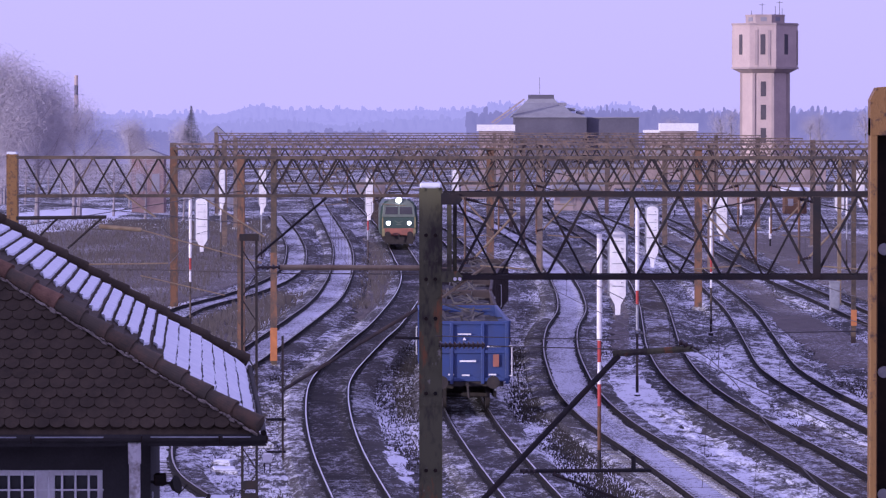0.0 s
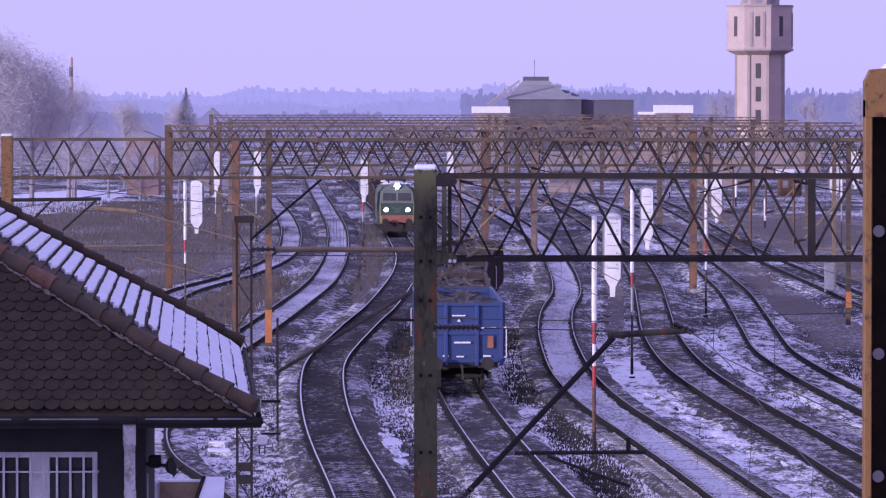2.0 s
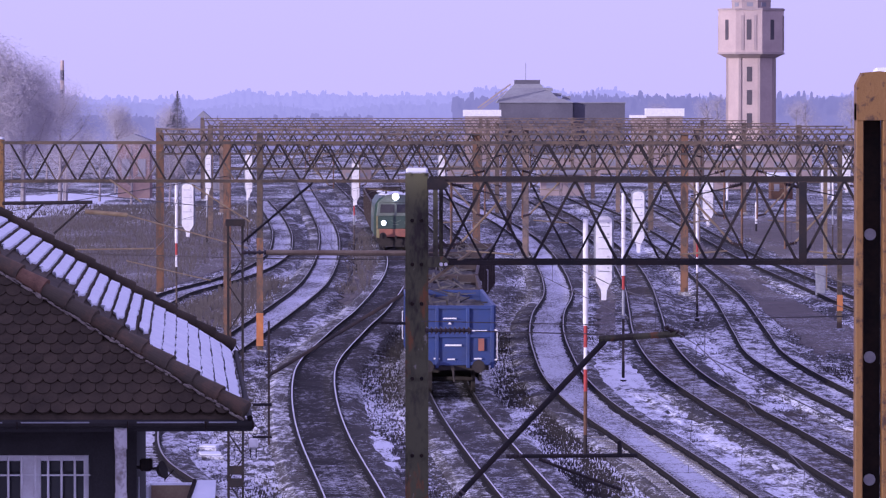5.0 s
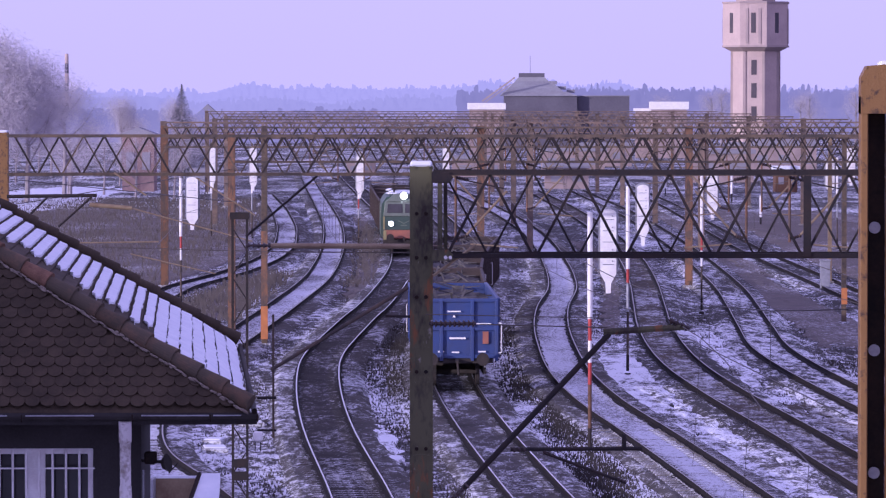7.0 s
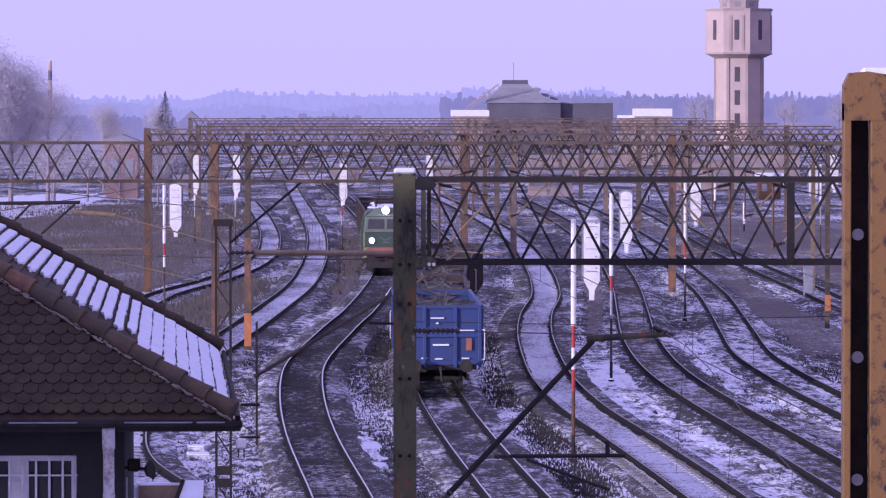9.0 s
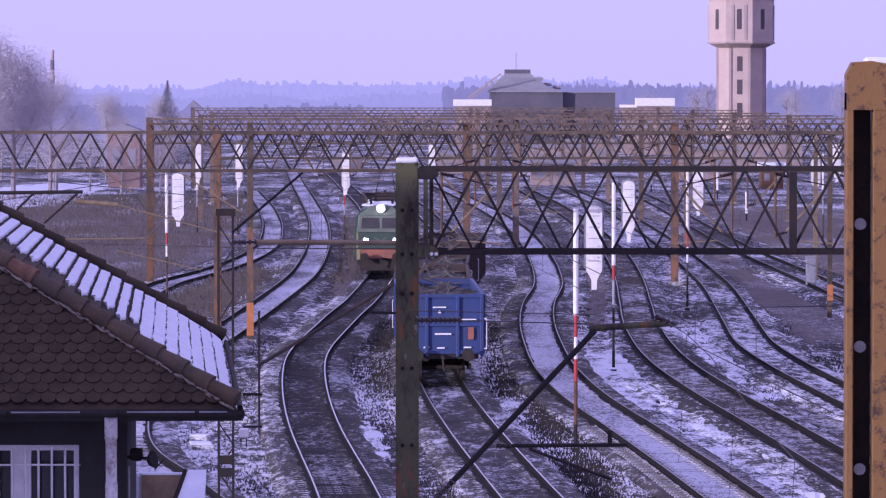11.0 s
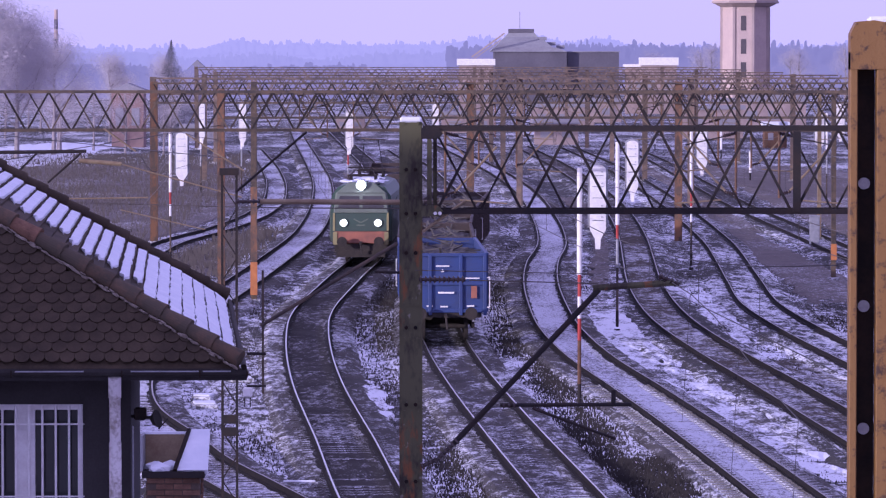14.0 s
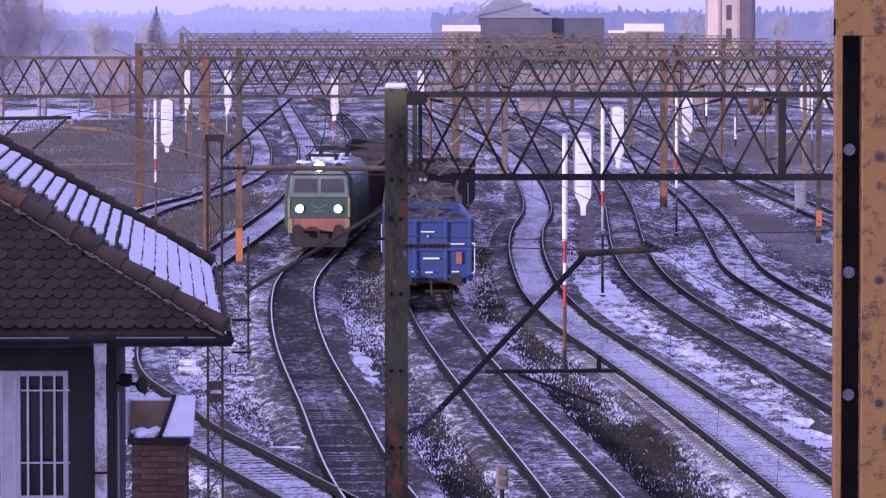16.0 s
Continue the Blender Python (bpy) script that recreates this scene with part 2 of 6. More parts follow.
# twig colour: frost, paled further to paint in distance haze
M_FROST_HAZE = mat("hazed_frosted_twigs", (0.50, 0.46, 0.49), (0.38, 0.34, 0.37), 0.3, 0.9)
M_BARK = mat("grey_bark", (0.34, 0.30, 0.31), (0.2, 0.175, 0.18), 2, 0.9)
# needle colour lightened in place of distance haze
M_NEEDLE = mat("haze_paled_needles", (0.26, 0.25, 0.28), (0.17, 0.165, 0.19), 1, 0.9)
M_GRASS = mat("dry_brown_grass", (0.085, 0.075, 0.066), (0.05, 0.045, 0.042), 0.5, 0.95)
M_WEED = mat("dark_frozen_weed", (0.05, 0.044, 0.042), (0.03, 0.027, 0.027), 0.5, 0.95)
M_BRUSH = mat("bare_brown_brush", (0.125, 0.108, 0.10), (0.085, 0.074, 0.07), 0.2, 0.95)
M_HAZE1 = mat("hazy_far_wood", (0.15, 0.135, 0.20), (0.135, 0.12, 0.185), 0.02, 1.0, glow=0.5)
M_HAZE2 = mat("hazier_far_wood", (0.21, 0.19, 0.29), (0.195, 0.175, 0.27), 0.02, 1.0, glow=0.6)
M_HAZE0 = mat("hazy_bluish_wood", (0.15, 0.135, 0.20), (0.135, 0.12, 0.185), 0.02, 1.0, glow=0.5)
# pink of low sun and haze put into the far wall colour
M_PINK = mat("sunlit_pink_wall", (0.36, 0.285, 0.27), (0.24, 0.19, 0.185), 0.5, 0.9)

# far woods: distance haze painted as emission over a nearly black base
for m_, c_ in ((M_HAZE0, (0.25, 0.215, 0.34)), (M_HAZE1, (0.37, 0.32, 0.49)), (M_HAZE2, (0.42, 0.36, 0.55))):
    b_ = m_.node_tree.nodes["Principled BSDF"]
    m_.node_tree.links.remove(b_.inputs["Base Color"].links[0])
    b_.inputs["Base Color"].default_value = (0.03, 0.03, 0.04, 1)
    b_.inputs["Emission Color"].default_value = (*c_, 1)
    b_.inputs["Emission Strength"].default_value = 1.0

# ---- mesh helpers ----


def box(bm, c, s, rot=None):
    """A box of size s centred at c."""
    m = Matrix.Translation(c) @ (rot.to_4x4() if rot else Matrix.Identity(4)) @ Matrix.Diagonal((*s, 1))
    return bmesh.ops.create_cube(bm, size=1, matrix=m)["verts"]


def bar(bm, p, q, w, h=None):
    """A beam of section w by h from p to q."""
    p, q = Vector(p), Vector(q)
    turn = (q - p).to_track_quat("Y", "Z").to_matrix()
    return box(bm, (p + q) / 2, (w, (q - p).length, h or w), turn)


def rod(bm, p, q, r, r2=None, n=8):
    """A round rod from p to q."""
    p, q = Vector(p), Vector(q)
    m = Matrix.Translation((p + q) / 2) @ (q - p).to_track_quat("Z", "Y").to_matrix().to_4x4()
    return bmesh.ops.create_cone(bm, cap_ends=True, segments=n, radius1=r, radius2=r if r2 is None else r2,
                                 depth=(q - p).length, matrix=m)["verts"]


def prism(bm, outline, y0, y1, close=True):
    """A solid from an outline of (x, z) between y0 and y1."""
    f = [bm.verts.new((x, y0, z)) for x, z in outline]
    k = [bm.verts.new((x, y1, z)) for x, z in outline]
    n = len(outline)
    for i in range(n):
        j = (i + 1) % n
        bm.faces.new((f[i], f[j], k[j], k[i]))
    bm.faces.new(f[::-1])
    bm.faces.new(k)


def soften(bm, w=0.01):
    bmesh.ops.recalc_face_normals(bm, faces=bm.faces)
    es = [e for e in bm.edges if len(e.link_faces) == 2 and e.calc_face_angle(0) > 0.6]
    bmesh.ops.bevel(bm, geom=es, offset=w, segments=1, affect="EDGES", profile=0.5)


def finish(bm, name, material):
    bmesh.ops.recalc_face_normals(bm, faces=bm.faces)
    me = bpy.data.meshes.new(name)
    bm.to_mesh(me)
    bm.free()
    for x in (material if isinstance(material, (list, tuple)) else [material]):
        me.materials.append(x)
    return me


def part(name, bm, material, parent=None, label=""):
    ob = new(name, finish(bm, name, material))
    if parent:
        ob.parent = parent
    return tagged(ob, label)


def holder(name, m, label, category, group="", kind=""):
    """An Empty at the base of a thing."""
    ob = new(name)
    ob.matrix_world = m
    return tagged(ob, label, category, group, kind)


def raw(name, verts, faces, material, parent=None):
    me = bpy.data.meshes.new(name)
    me.from_pydata(verts, [], faces)
    me.materials.append(material)
    ob = new(name, me)
    if parent:
        ob.parent = parent
    return ob


# ---- tracks ----
LINES = {
    "yard": [(-13.9, 222), (-13.5, 237.5), (-11.69, 257.2), (-10.6, 275.5), (-10.21, 296.6), (-10.99, 335.2), (-13.2, 390), (-18, 480)],
    "branch": [(-0.9, 88), (-2.62, 95.8), (-3.98, 102.1), (-5.55, 109.4), (-6.45, 115), (-8.0, 124), (-9.1, 138), (-9.35, 152), (-9.1, 166), (-8.5, 180),
               (-7.87, 198.0), (-7.27, 217.5), (-6.52, 248.9), (-6.52, 275.5), (-6.91, 308.4), (-7.85, 350.3), (-10.56, 427.7), (-13.82, 512.7), (-17, 600)],
    "main": [(0.6, 80), (-0.73, 94.1), (-2.13, 116.8), (-2.5, 122.7), (-3.12, 133.3), (-3.69, 145.8), (-3.99, 154.5), (-4.16, 161.0),
             (-4.27, 167.9), (-4.22, 175.6), (-4.0, 183.9), (-3.7, 193.1), (-3.36, 203.2), (-2.9, 214.5), (-2.55, 227.0),
             (-2.23, 241.2), (-1.95, 257.2), (-1.85, 275.5), (-1.95, 291.1), (-2.7, 322.6), (-3.49, 353.5), (-4.6, 400), (-7.5, 480), (-12, 600)],
    "wagons": [(4.3, 80), (3.4, 98), (2.38, 116.8), (1.57, 133.3), (0.96, 148.6), (0.65, 160), (0.51, 172), (0.66, 190), (1.16, 207), (2.02, 228),
               (2.6, 250), (2.9, 275), (2.6, 300), (1.6, 340), (0.0, 400), (-3.0, 480)],
    "concrete": [(9.2, 80), (8.44, 95.8), (7.36, 116.8), (6.36, 133.3), (5.55, 145.8), (5.02, 161.0), (4.98, 179.6), (5.13, 193.1),
                 (5.76, 214.5), (6.75, 233.9), (7.3, 257.2), (7.5, 275.5), (7.5, 335.2), (6.9, 366.9), (5.0, 430), (2, 510)],
    "fourth": [(12.3, 98), (11.47, 116.8), (10.73, 133.3), (9.91, 150.0), (9.43, 164.4), (9.65, 193.1), (10.4, 214.5), (11.39, 241.2),
               (12.3, 275), (12.9, 330), (12.6, 400), (11, 500)],
    "fifth": [(16.6, 105), (15.2, 127), (14.37, 144.4), (13.95, 154.5), (13.65, 164.4), (13.51, 177.6), (14.13, 195.5), (14.78, 211.5), (15.63, 233.9),
              (16.15, 257.2), (16.8, 300), (17.2, 380), (16, 500)],
    "outer": [(20.6, 170), (21.6, 205), (21.49, 233.9), (21.36, 257.2), (21.19, 285.7), (21.6, 340), (22.5, 420), (22.5, 520)],
}


def spline(points):
    """A smooth curve x(y) through the points (x, y)."""
    ys = np.array([p[1] for p in points], float)
    xs = np.array([p[0] for p in points], float)
    sl = np.gradient(xs, ys)

    def at(y):
        i = int(np.clip(np.searchsorted(ys, y) - 1, 0, len(ys) - 2))
        h = ys[i + 1] - ys[i]
        u = (y - ys[i]) / h
        if u < 0:
            return xs[0] + sl[0] * (y - ys[0])
        if u > 1:
            return xs[-1] + sl[-1] * (y - ys[-1])
        return (xs[i] * (1 + 2 * u) * (1 - u) ** 2 + sl[i] * h * u * (1 - u) ** 2
                + xs[i + 1] * u * u * (3 - 2 * u) + sl[i + 1] * h * u * u * (u - 1))
    return at


CURVE = {k: spline(v) for k, v in LINES.items()}
SPAN = {k: (v[0][1], v[-1][1]) for k, v in LINES.items()}


def strip(line, offsets, step=1.2, lo=None, hi=None):
    """Rings of points along a line; offsets are (across, height) pairs. Returns verts and quads, open section."""
    at = CURVE[line]
    y0, y1 = SPAN[line]
    y0, y1 = lo or y0, hi or y1
    n = max(2, int((y1 - y0) / step))
    verts, faces = [], []
    m = len(offsets)
    for i in range(n + 1):
        y = y0 + (y1 - y0) * i / n
        x = at(y)
        dx = (at(y + 0.5) - at(y - 0.5))
        nx, ny = 1 / math.hypot(1, dx), -dx / math.hypot(1, dx)
        for o, z in offsets:
            verts.append((x + o * nx, y + o * ny, z))
        if i:
            b = i * m
            for j in range(m - 1):
                faces.append((b - m + j, b - m + j + 1, b + j + 1, b + j))
    return verts, faces


def build_ground():
    def graded(fine, far, step, grow):
        out = [0.0]
        s = step
        while out[-1] < far:
            if out[-1] > fine:
                s *= grow
            out.append(out[-1] + s)
        return out
    xr = graded(40, 2600, 1.0, 1.25)
    xs = [-x for x in xr[:0:-1]] + xr
    ys = [-400, -200, -60, 0, 20, 40] + [60 + y for y in graded(260, 4700, 1.2, 1.08)]
    verts, faces = [], []
    for y in ys:
        for x in xs:
            bump = 0.06 * noise.noise((x * 0.22, y * 0.09, 0)) + 0.03 * noise.noise((x * 0.8, y * 0.5, 3))
            verts.append((x, y, -0.30 + (bump if abs(x) < 60 and y < 700 else 0)))
    w = len(xs)
    for j in range(len(ys) - 1):
        for i in range(w - 1):
            faces.append((j * w + i, j * w + i + 1, (j + 1) * w + i + 1, (j + 1) * w + i))
    ob = raw("ground", verts, faces, M_GROUND)
    tagged(ob, "frosty yard ground with thin broken snow and dead grass", "ground", kind="structure")


build_ground()

RAIL = [(-0.075, -0.17), (-0.075, -0.155), (-0.01, -0.14), (-0.01, -0.045), (-0.036, -0.03), (-0.036, -0.002), (0.036, -0.002),
        (0.036, -0.03), (0.01, -0.045), (0.01, -0.14), (0.075, -0.155), (0.075, -0.17)]


def build_track(line, bed, head, label, n_sleepers, conc):
    t = holder("railway_track", Matrix.Identity(4), label, "railway track", "railway tracks of the yard", "structure")
    v, f = strip(line, [(-0.7, -0.183), (0, -0.187), (0.7, -0.183)])
    raw("ballast_bed", v, f, bed, t)
    for k in (-1, 1):
        v, f = strip(line, [(k * 0.7, -0.183), (k * 1.4, -0.19), (k * 2.0, -0.42)])
        raw("ballast_shoulder", v, f, M_GROUND if not n_sleepers else M_SHOULDER, t)
    for side in (-0.752, 0.752):
        # dark strip along each rail: snow-free ballast with the rail's shadow painted in
        v, f = strip(line, [(side - 0.15, -0.178), (side + 0.15, -0.178)], 0.5)
        rng = random.Random(len(v))
        v = [(x + (-1 if i % 2 == 0 else 1) * rng.uniform(-0.06, 0.05), y, z) for i, (x, y, z) in enumerate(v)]
        raw("bare_shaded_ballast", v, f, M_MELT, t)
        v, f = strip(line, [(o + side, z) for o, z in RAIL], 1.0)
        raw("rail", v, f, M_RAIL, t)
        v, f = strip(line, [(side - 0.023, 0.0), (side + 0.023, 0.0)], 1.0)
        tagged(raw("rail_head", v, f, head, t), "worn running surface of the rail")
    return t


TRACKS = {}
for line, bed, head, label, n, conc in (
        ("yard", M_BED_PATCHY, M_RAIL_DULL, "snow-filled rusty siding track on low ballast", 120, False),
        ("branch", M_BED_SNOW, M_RAIL_DULL, "snow-covered curving track with rusty rails", 300, False),
        ("main", M_BED_DARK, M_RAIL_TOP, "well-used track with shining rails on dark ballast", 300, False),
        ("wagons", M_SHOULDER, M_RAIL_TOP, "track with shining rails on dark snow-flecked ballast", 220, False),
        ("concrete", M_BED_SNOW, M_RAIL_DULL, "snow-filled track with concrete sleepers", 300, True),
        ("fourth", M_BED_GRASS, M_RAIL_DULL, "grass-grown track with dull rails and patches of snow", 0, False),
        ("fifth", M_GROUND, M_RAIL_DULL, "curving grass-grown siding track with dull rails", 0, False),
        ("outer", M_GROUND, M_RAIL_DULL, "outer siding track in dead grass", 0, False)):
    TRACKS[line] = (build_track(line, bed, head, label, n, conc), n, conc)

# verges of dead turf between and beside the tracks
for line, o0, o1, y0, y1 in (("fourth", 1.3, 3.3, 99, 152), ("outer", -5.4, -2.0, 176, 330), ("branch", -4.6, -2.0, 200, 268), ("branch", 2.0, 3.4, 225, 400), ("outer", 2.0, 16, 180, 420), ("fifth", 2.0, 4.0, 255, 420), ("concrete", 2.2, 3.6, 190, 330)):
    v, f = strip(line, [(o0 + (o1 - o0) * i / 8, -0.4 if i in (0, 8) else -0.215 + 0.03 * math.sin(i * 1.7)) for i in range(9)], 2.0, y0, y1)
    rng = random.Random(y0)
    v = [(x + rng.uniform(-0.25, 0.25), y, z + rng.uniform(-0.02, 0.02) - 0.14 * max(0, 1 - (y - y0) / 14, 1 - (y1 - y) / 14) * (1 + 0.9 * noise.noise((x * 0.8, y * 0.3, 2)))) for x, y, z in v]
    tagged(raw("verge", v, f, M_BED_GRASS if line == "fourth" else M_TURF), "verge of dead brown turf beside the track", "verge", kind="structure")
v, f = strip("yard", [(-60, -0.4), (-45, -0.2), (-30, -0.2), (-15, -0.21), (-6, -0.21), (-2.6, -0.22), (-2.2, -0.4)], 4.0, 205, 420)
tagged(raw("verge", v, f, M_TURF), "wide verge of dead brown turf beside the siding", "verge", kind="structure")

# ---- gantries ----


def post_mesh(h, w=0.30, d=0.36):
    """Two channels joined by batten plates, on a concrete foot: returns lists of (name, bmesh, material)."""
    out = []
    for sx in (-1, 1):
        o = w / 2
        sec = [(o, -d / 2), (o, d / 2), (o - 0.08, d / 2), (o - 0.08, d / 2 - 0.016), (o - 0.016, d / 2 - 0.016),
               (o - 0.016, -d / 2 + 0.016), (o - 0.08, -d / 2 + 0.016), (o - 0.08, -d / 2)]
        bm = bmesh.new()
        lo = [bm.verts.new((sx * x, y, 0)) for x, y in sec]
        hi = [bm.verts.new((sx * x, y, h)) for x, y in sec]
        for i in range(8):
            bm.faces.new((lo[i], lo[(i + 1) % 8], hi[(i + 1) % 8], hi[i]))
        bm.faces.new(lo)
        bm.faces.new(hi)
        out.append(("channel", bm))
    bm = bmesh.new()
    box(bm, (0, 0, h / 2), (w - 0.036, d + 0.008, h - 0.01))
    out.append(("face_plate", bm))
    z = 0.6
    while z < h:
        bm = bmesh.new()
        for sx in (-0.09, 0.09):
            rod(bm, (sx, -d / 2 - 0.03, z), (sx, -d / 2, z), 0.02, n=6)
        box(bm, (0, -d / 2 - 0.006, z), (0.2, 0.006, 0.05))
        out.append(("bolted_strap", bm))
        z += 0.95 if int(z * 10) % 2 else 0.45
    return out


def build_post(parent, x, y, z1, material, w=0.30, cap=False, name="post", z0=-0.5):
    p = part(name, _box((x, y, z0 + 0.15), (w + 0.25, 0.6, 0.5)), M_CONC_SLEEPER, parent)
    for nm, bm in post_mesh(z1 - z0, w):
        q = part(nm, bm, material, p)
        q.location = (x, y, z0)
    if cap:
        bm = bmesh.new()
        box(bm, (x, y, z1 + 0.035), (w - 0.015, 0.42, 0.07))
        soften(bm, 0.02)
        part("snow_cap", bm, M_SNOW, p, "cap of frozen snow")
    return p


def _box(c, s):
    bm = bmesh.new()
    box(bm, c, s)
    return bm


def build_gantry(y, x0, x1, zt, zb, posts, period, material, post_mat, w, label, chord=0.075, phase=0.0, deep=0.7, post_w=0.30, fine=True):
    g = holder("catenary_gantry", Matrix.Identity(4), label, "gantry", "catenary gantries over the tracks")
    for yy in (y - deep / 2, y + deep / 2):
        for z in (zt, zb):
            bm = bmesh.new()
            box(bm, ((x0 + x1) / 2, yy, z - chord / 2), (x1 - x0, 0.012, chord))
            box(bm, ((x0 + x1) / 2, yy + (chord / 2 if yy < y else -chord / 2), z - (0 if z == zt else chord)), (x1 - x0, chord, 0.012))
            part("chord", bm, material, g)
    for k, yy in enumerate((y - deep / 2 + 0.02, y + deep / 2 - 0.02)):
        x = x0 + phase + (period / 2 if k else 0)
        while x < x1 - period / 2:
            for a, b in ((x, x + period / 2 - 0.03), (x + period, x + period / 2 + 0.03)):
                if min(a, b) < x0:
                    continue
                bm = bmesh.new()
                bar(bm, (a, yy, zt - 0.04), (b, yy, zb - 0.02), 0.012 if fine else w, w if k == 0 else w * 0.75)
                part("diagonal", bm, M_DARKSTEEL if k == 0 and fine else material, g)
            x += period
    bm = bmesh.new()
    x = x0
    while x < x1 - period:
        for z in (zt, zb):
            bar(bm, (x, y - deep / 2, z - 0.02), (x + period, y + deep / 2, z - 0.02), 0.05, 0.012)
        x += period
    tagged(part("plan_bracing", bm, material, g), kind="stuff")
    for px in posts:
        build_post(g, px, y, zt + 0.05, post_mat, post_w, cap=(y < 130))
    return g


build_gantry(58, 0.0, 8.2, 8.91, 7.84, (-0.155,), 1.16, M_DARKSTEEL, M_OLIVE, 0.037, "dark steel lattice gantry on an olive-brown post with a snow cap", 0.056, -0.43)
near = bpy.data.objects["catenary_gantry"]
for nm, p, q, w_ in (("end_vertical", (0.085, 57.65, 8.85), (0.085, 57.65, 7.8), 0.06), ("end_vertical", (0.16, 58.35, 8.85), (0.16, 58.35, 7.8), 0.05),
                     ("mid_vertical", (4.83, 57.63, 8.85), (4.83, 57.63, 7.8), 0.1)):
    bm = bmesh.new()
    bar(bm, p, q, w_, 0.02)
    part(nm, bm, M_OLIVE if nm == "end_vertical" else M_DARKSTEEL, near)
for z in (8.82, 7.82):
    bm = bmesh.new()
    prism(bm, [(-0.02, z - 0.07), (0.2, z - 0.07), (0.26, z), (0.2, z + 0.07), (-0.02, z + 0.07)], 57.61, 57.63)
    part("gusset_plate", bm, M_OLIVE if z < 8 else M_DARKSTEEL, near)
for z in (8.35, 7.78, 7.27, 6.3, 5.3, 4.3, 3.3):
    for dx in (-0.06, 0.06):
        bm = bmesh.new()
        rod(bm, (-0.155 + dx, 57.78, z), (-0.155 + dx, 57.82, z), 0.026, n=8)
        part("bolt_head", bm, M_BLACK, near)
for x in (0.16, 0.22):
    bm = bmesh.new()
    rod(bm, (x, 57.585, 7.79), (x, 57.61, 7.79), 0.024, n=8)
    part("bolt_head", bm, M_WHITE, near, "pale bolt head")
build_gantry(122, -11.6, 16.0, 8.90, 7.86, (-11.75, 16.1), 1.22, M_LATTICE, M_YELLOW, 0.055, "rust-brown lattice gantry spanning all the tracks", 0.075, 0.2)
build_gantry(165, -7.3, 18.5, 8.58, 7.62, (-7.45, 18.6), 1.15, M_LATTICE, M_RUST, 0.06, "rusty lattice gantry on red-brown posts", 0.075, 0.1, post_w=0.27)
build_gantry(241, -14.5, 26.0, 8.45, 7.40, (-14.5, 2.56, 13.8, 26.1), 1.2, M_LATTICE, M_RUST, 0.07, "rusty lattice gantry further down the yard", 0.09, 0.0, post_w=0.4)
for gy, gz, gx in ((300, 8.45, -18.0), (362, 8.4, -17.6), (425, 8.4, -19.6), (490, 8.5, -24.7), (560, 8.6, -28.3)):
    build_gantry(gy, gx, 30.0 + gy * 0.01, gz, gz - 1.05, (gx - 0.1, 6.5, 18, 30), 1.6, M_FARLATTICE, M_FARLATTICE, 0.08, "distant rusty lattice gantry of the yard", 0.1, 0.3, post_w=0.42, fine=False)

# single mast beside the branch track
mast = holder("catenary_mast", Matrix.Identity(4), "rusty steel catenary mast with an orange foot", "mast")
build_post(mast, -6.92, 183, 8.8, M_LATTICE, 0.24)
part("rusty_plate", _box((-6.92, 182.77, 2.3), (0.265, 0.06, 4.4)), M_RUST, mast, "orange-rusted lower half")
part("painted_foot", _box((-6.92, 182.72, 0.75), (0.285, 0.06, 1.35)), M_SIGNAL_ORANGE, mast, "orange-painted lower plate")

# ---- near ochre column ----
col = holder("steel_column", pose(2.87, 30, -0.5), "ochre-painted rusty steel column with bolt holes and a rounded top", "column")
H0 = 10.54
bm = bmesh.new()
box(bm, (0.025, 0.06, H0 / 2 - 0.1), (0.05, 0.16, H0 - 0.2))
soften(bm, 0.006)
part("flange", bm, M_YELLOW, col)
bm = bmesh.new()
box(bm, (0.345, 0.06, H0 / 2 - 0.1), (0.33, 0.16, H0 - 0.2))
soften(bm, 0.006)
part("face_plate", bm, M_YELLOW, col)
# back plate coloured near-black to paint the shade inside the slot
part("slot_back", _box((0.115, 0.16, H0 / 2 - 0.1), (0.13, 0.02, H0 - 0.2)), M_BLACK, col, "near-black back plate with the slot's shade in its colour")
bm = bmesh.new()
prism(bm, [(0.0, H0 - 0.32), (0.0, H0 - 0.08), (0.04, H0), (0.16, H0 + 0.01), (0.51, H0 - 0.05), (0.51, H0 - 0.32)], -0.03, 0.15)
part("top_plate", bm, M_YELLOW, col)
bm = bmesh.new()
box(bm, (0.3, 0.06, H0 + 0.0), (0.36, 0.14, 0.07))
soften(bm, 0.02)
part("snow_cap", bm, M_SNOW, col, "thin cap of snow")
for i, z in enumerate(np.arange(1.15, H0 - 0.3, 0.83)):
    bm = bmesh.new()
    rod(bm, (0.11, 0.13, z), (0.11, 0.15, z), 0.04, n=16)
    part("bolt_head", bm, M_GREY, col, "pale grey round bolt head")
    bm = bmesh.new()
    rod(bm, (0.3, -0.022, z - 0.045), (0.3, -0.016, z - 0.045), 0.04, n=14)
    part("bolt_washer", bm, M_RUST, col)
    # dark disc on the plate paints the shade of a hole
    bm = bmesh.new()
    rod(bm, (0.3, -0.026, z - 0.045), (0.3, -0.02, z - 0.045), 0.026, n=12)
    part("bolt_hole", bm, M_INSUL, col)

# ---- unseen plain wall on the sunny side, added to shade house and near gantry ----
side_wall = new("sun_block_wall", finish(_box((-40.5, 26, 7.5), (1.0, 42, 16.5)), "sun_block_wall", M_WALL))
tagged(side_wall, "unseen plain wall added to shade the house and near gantry", "wall", kind="structure")

# ---- house beside the tracks ----
HX, HY, HZ = -2.5, 60.8, 5.62       # near right eave corner
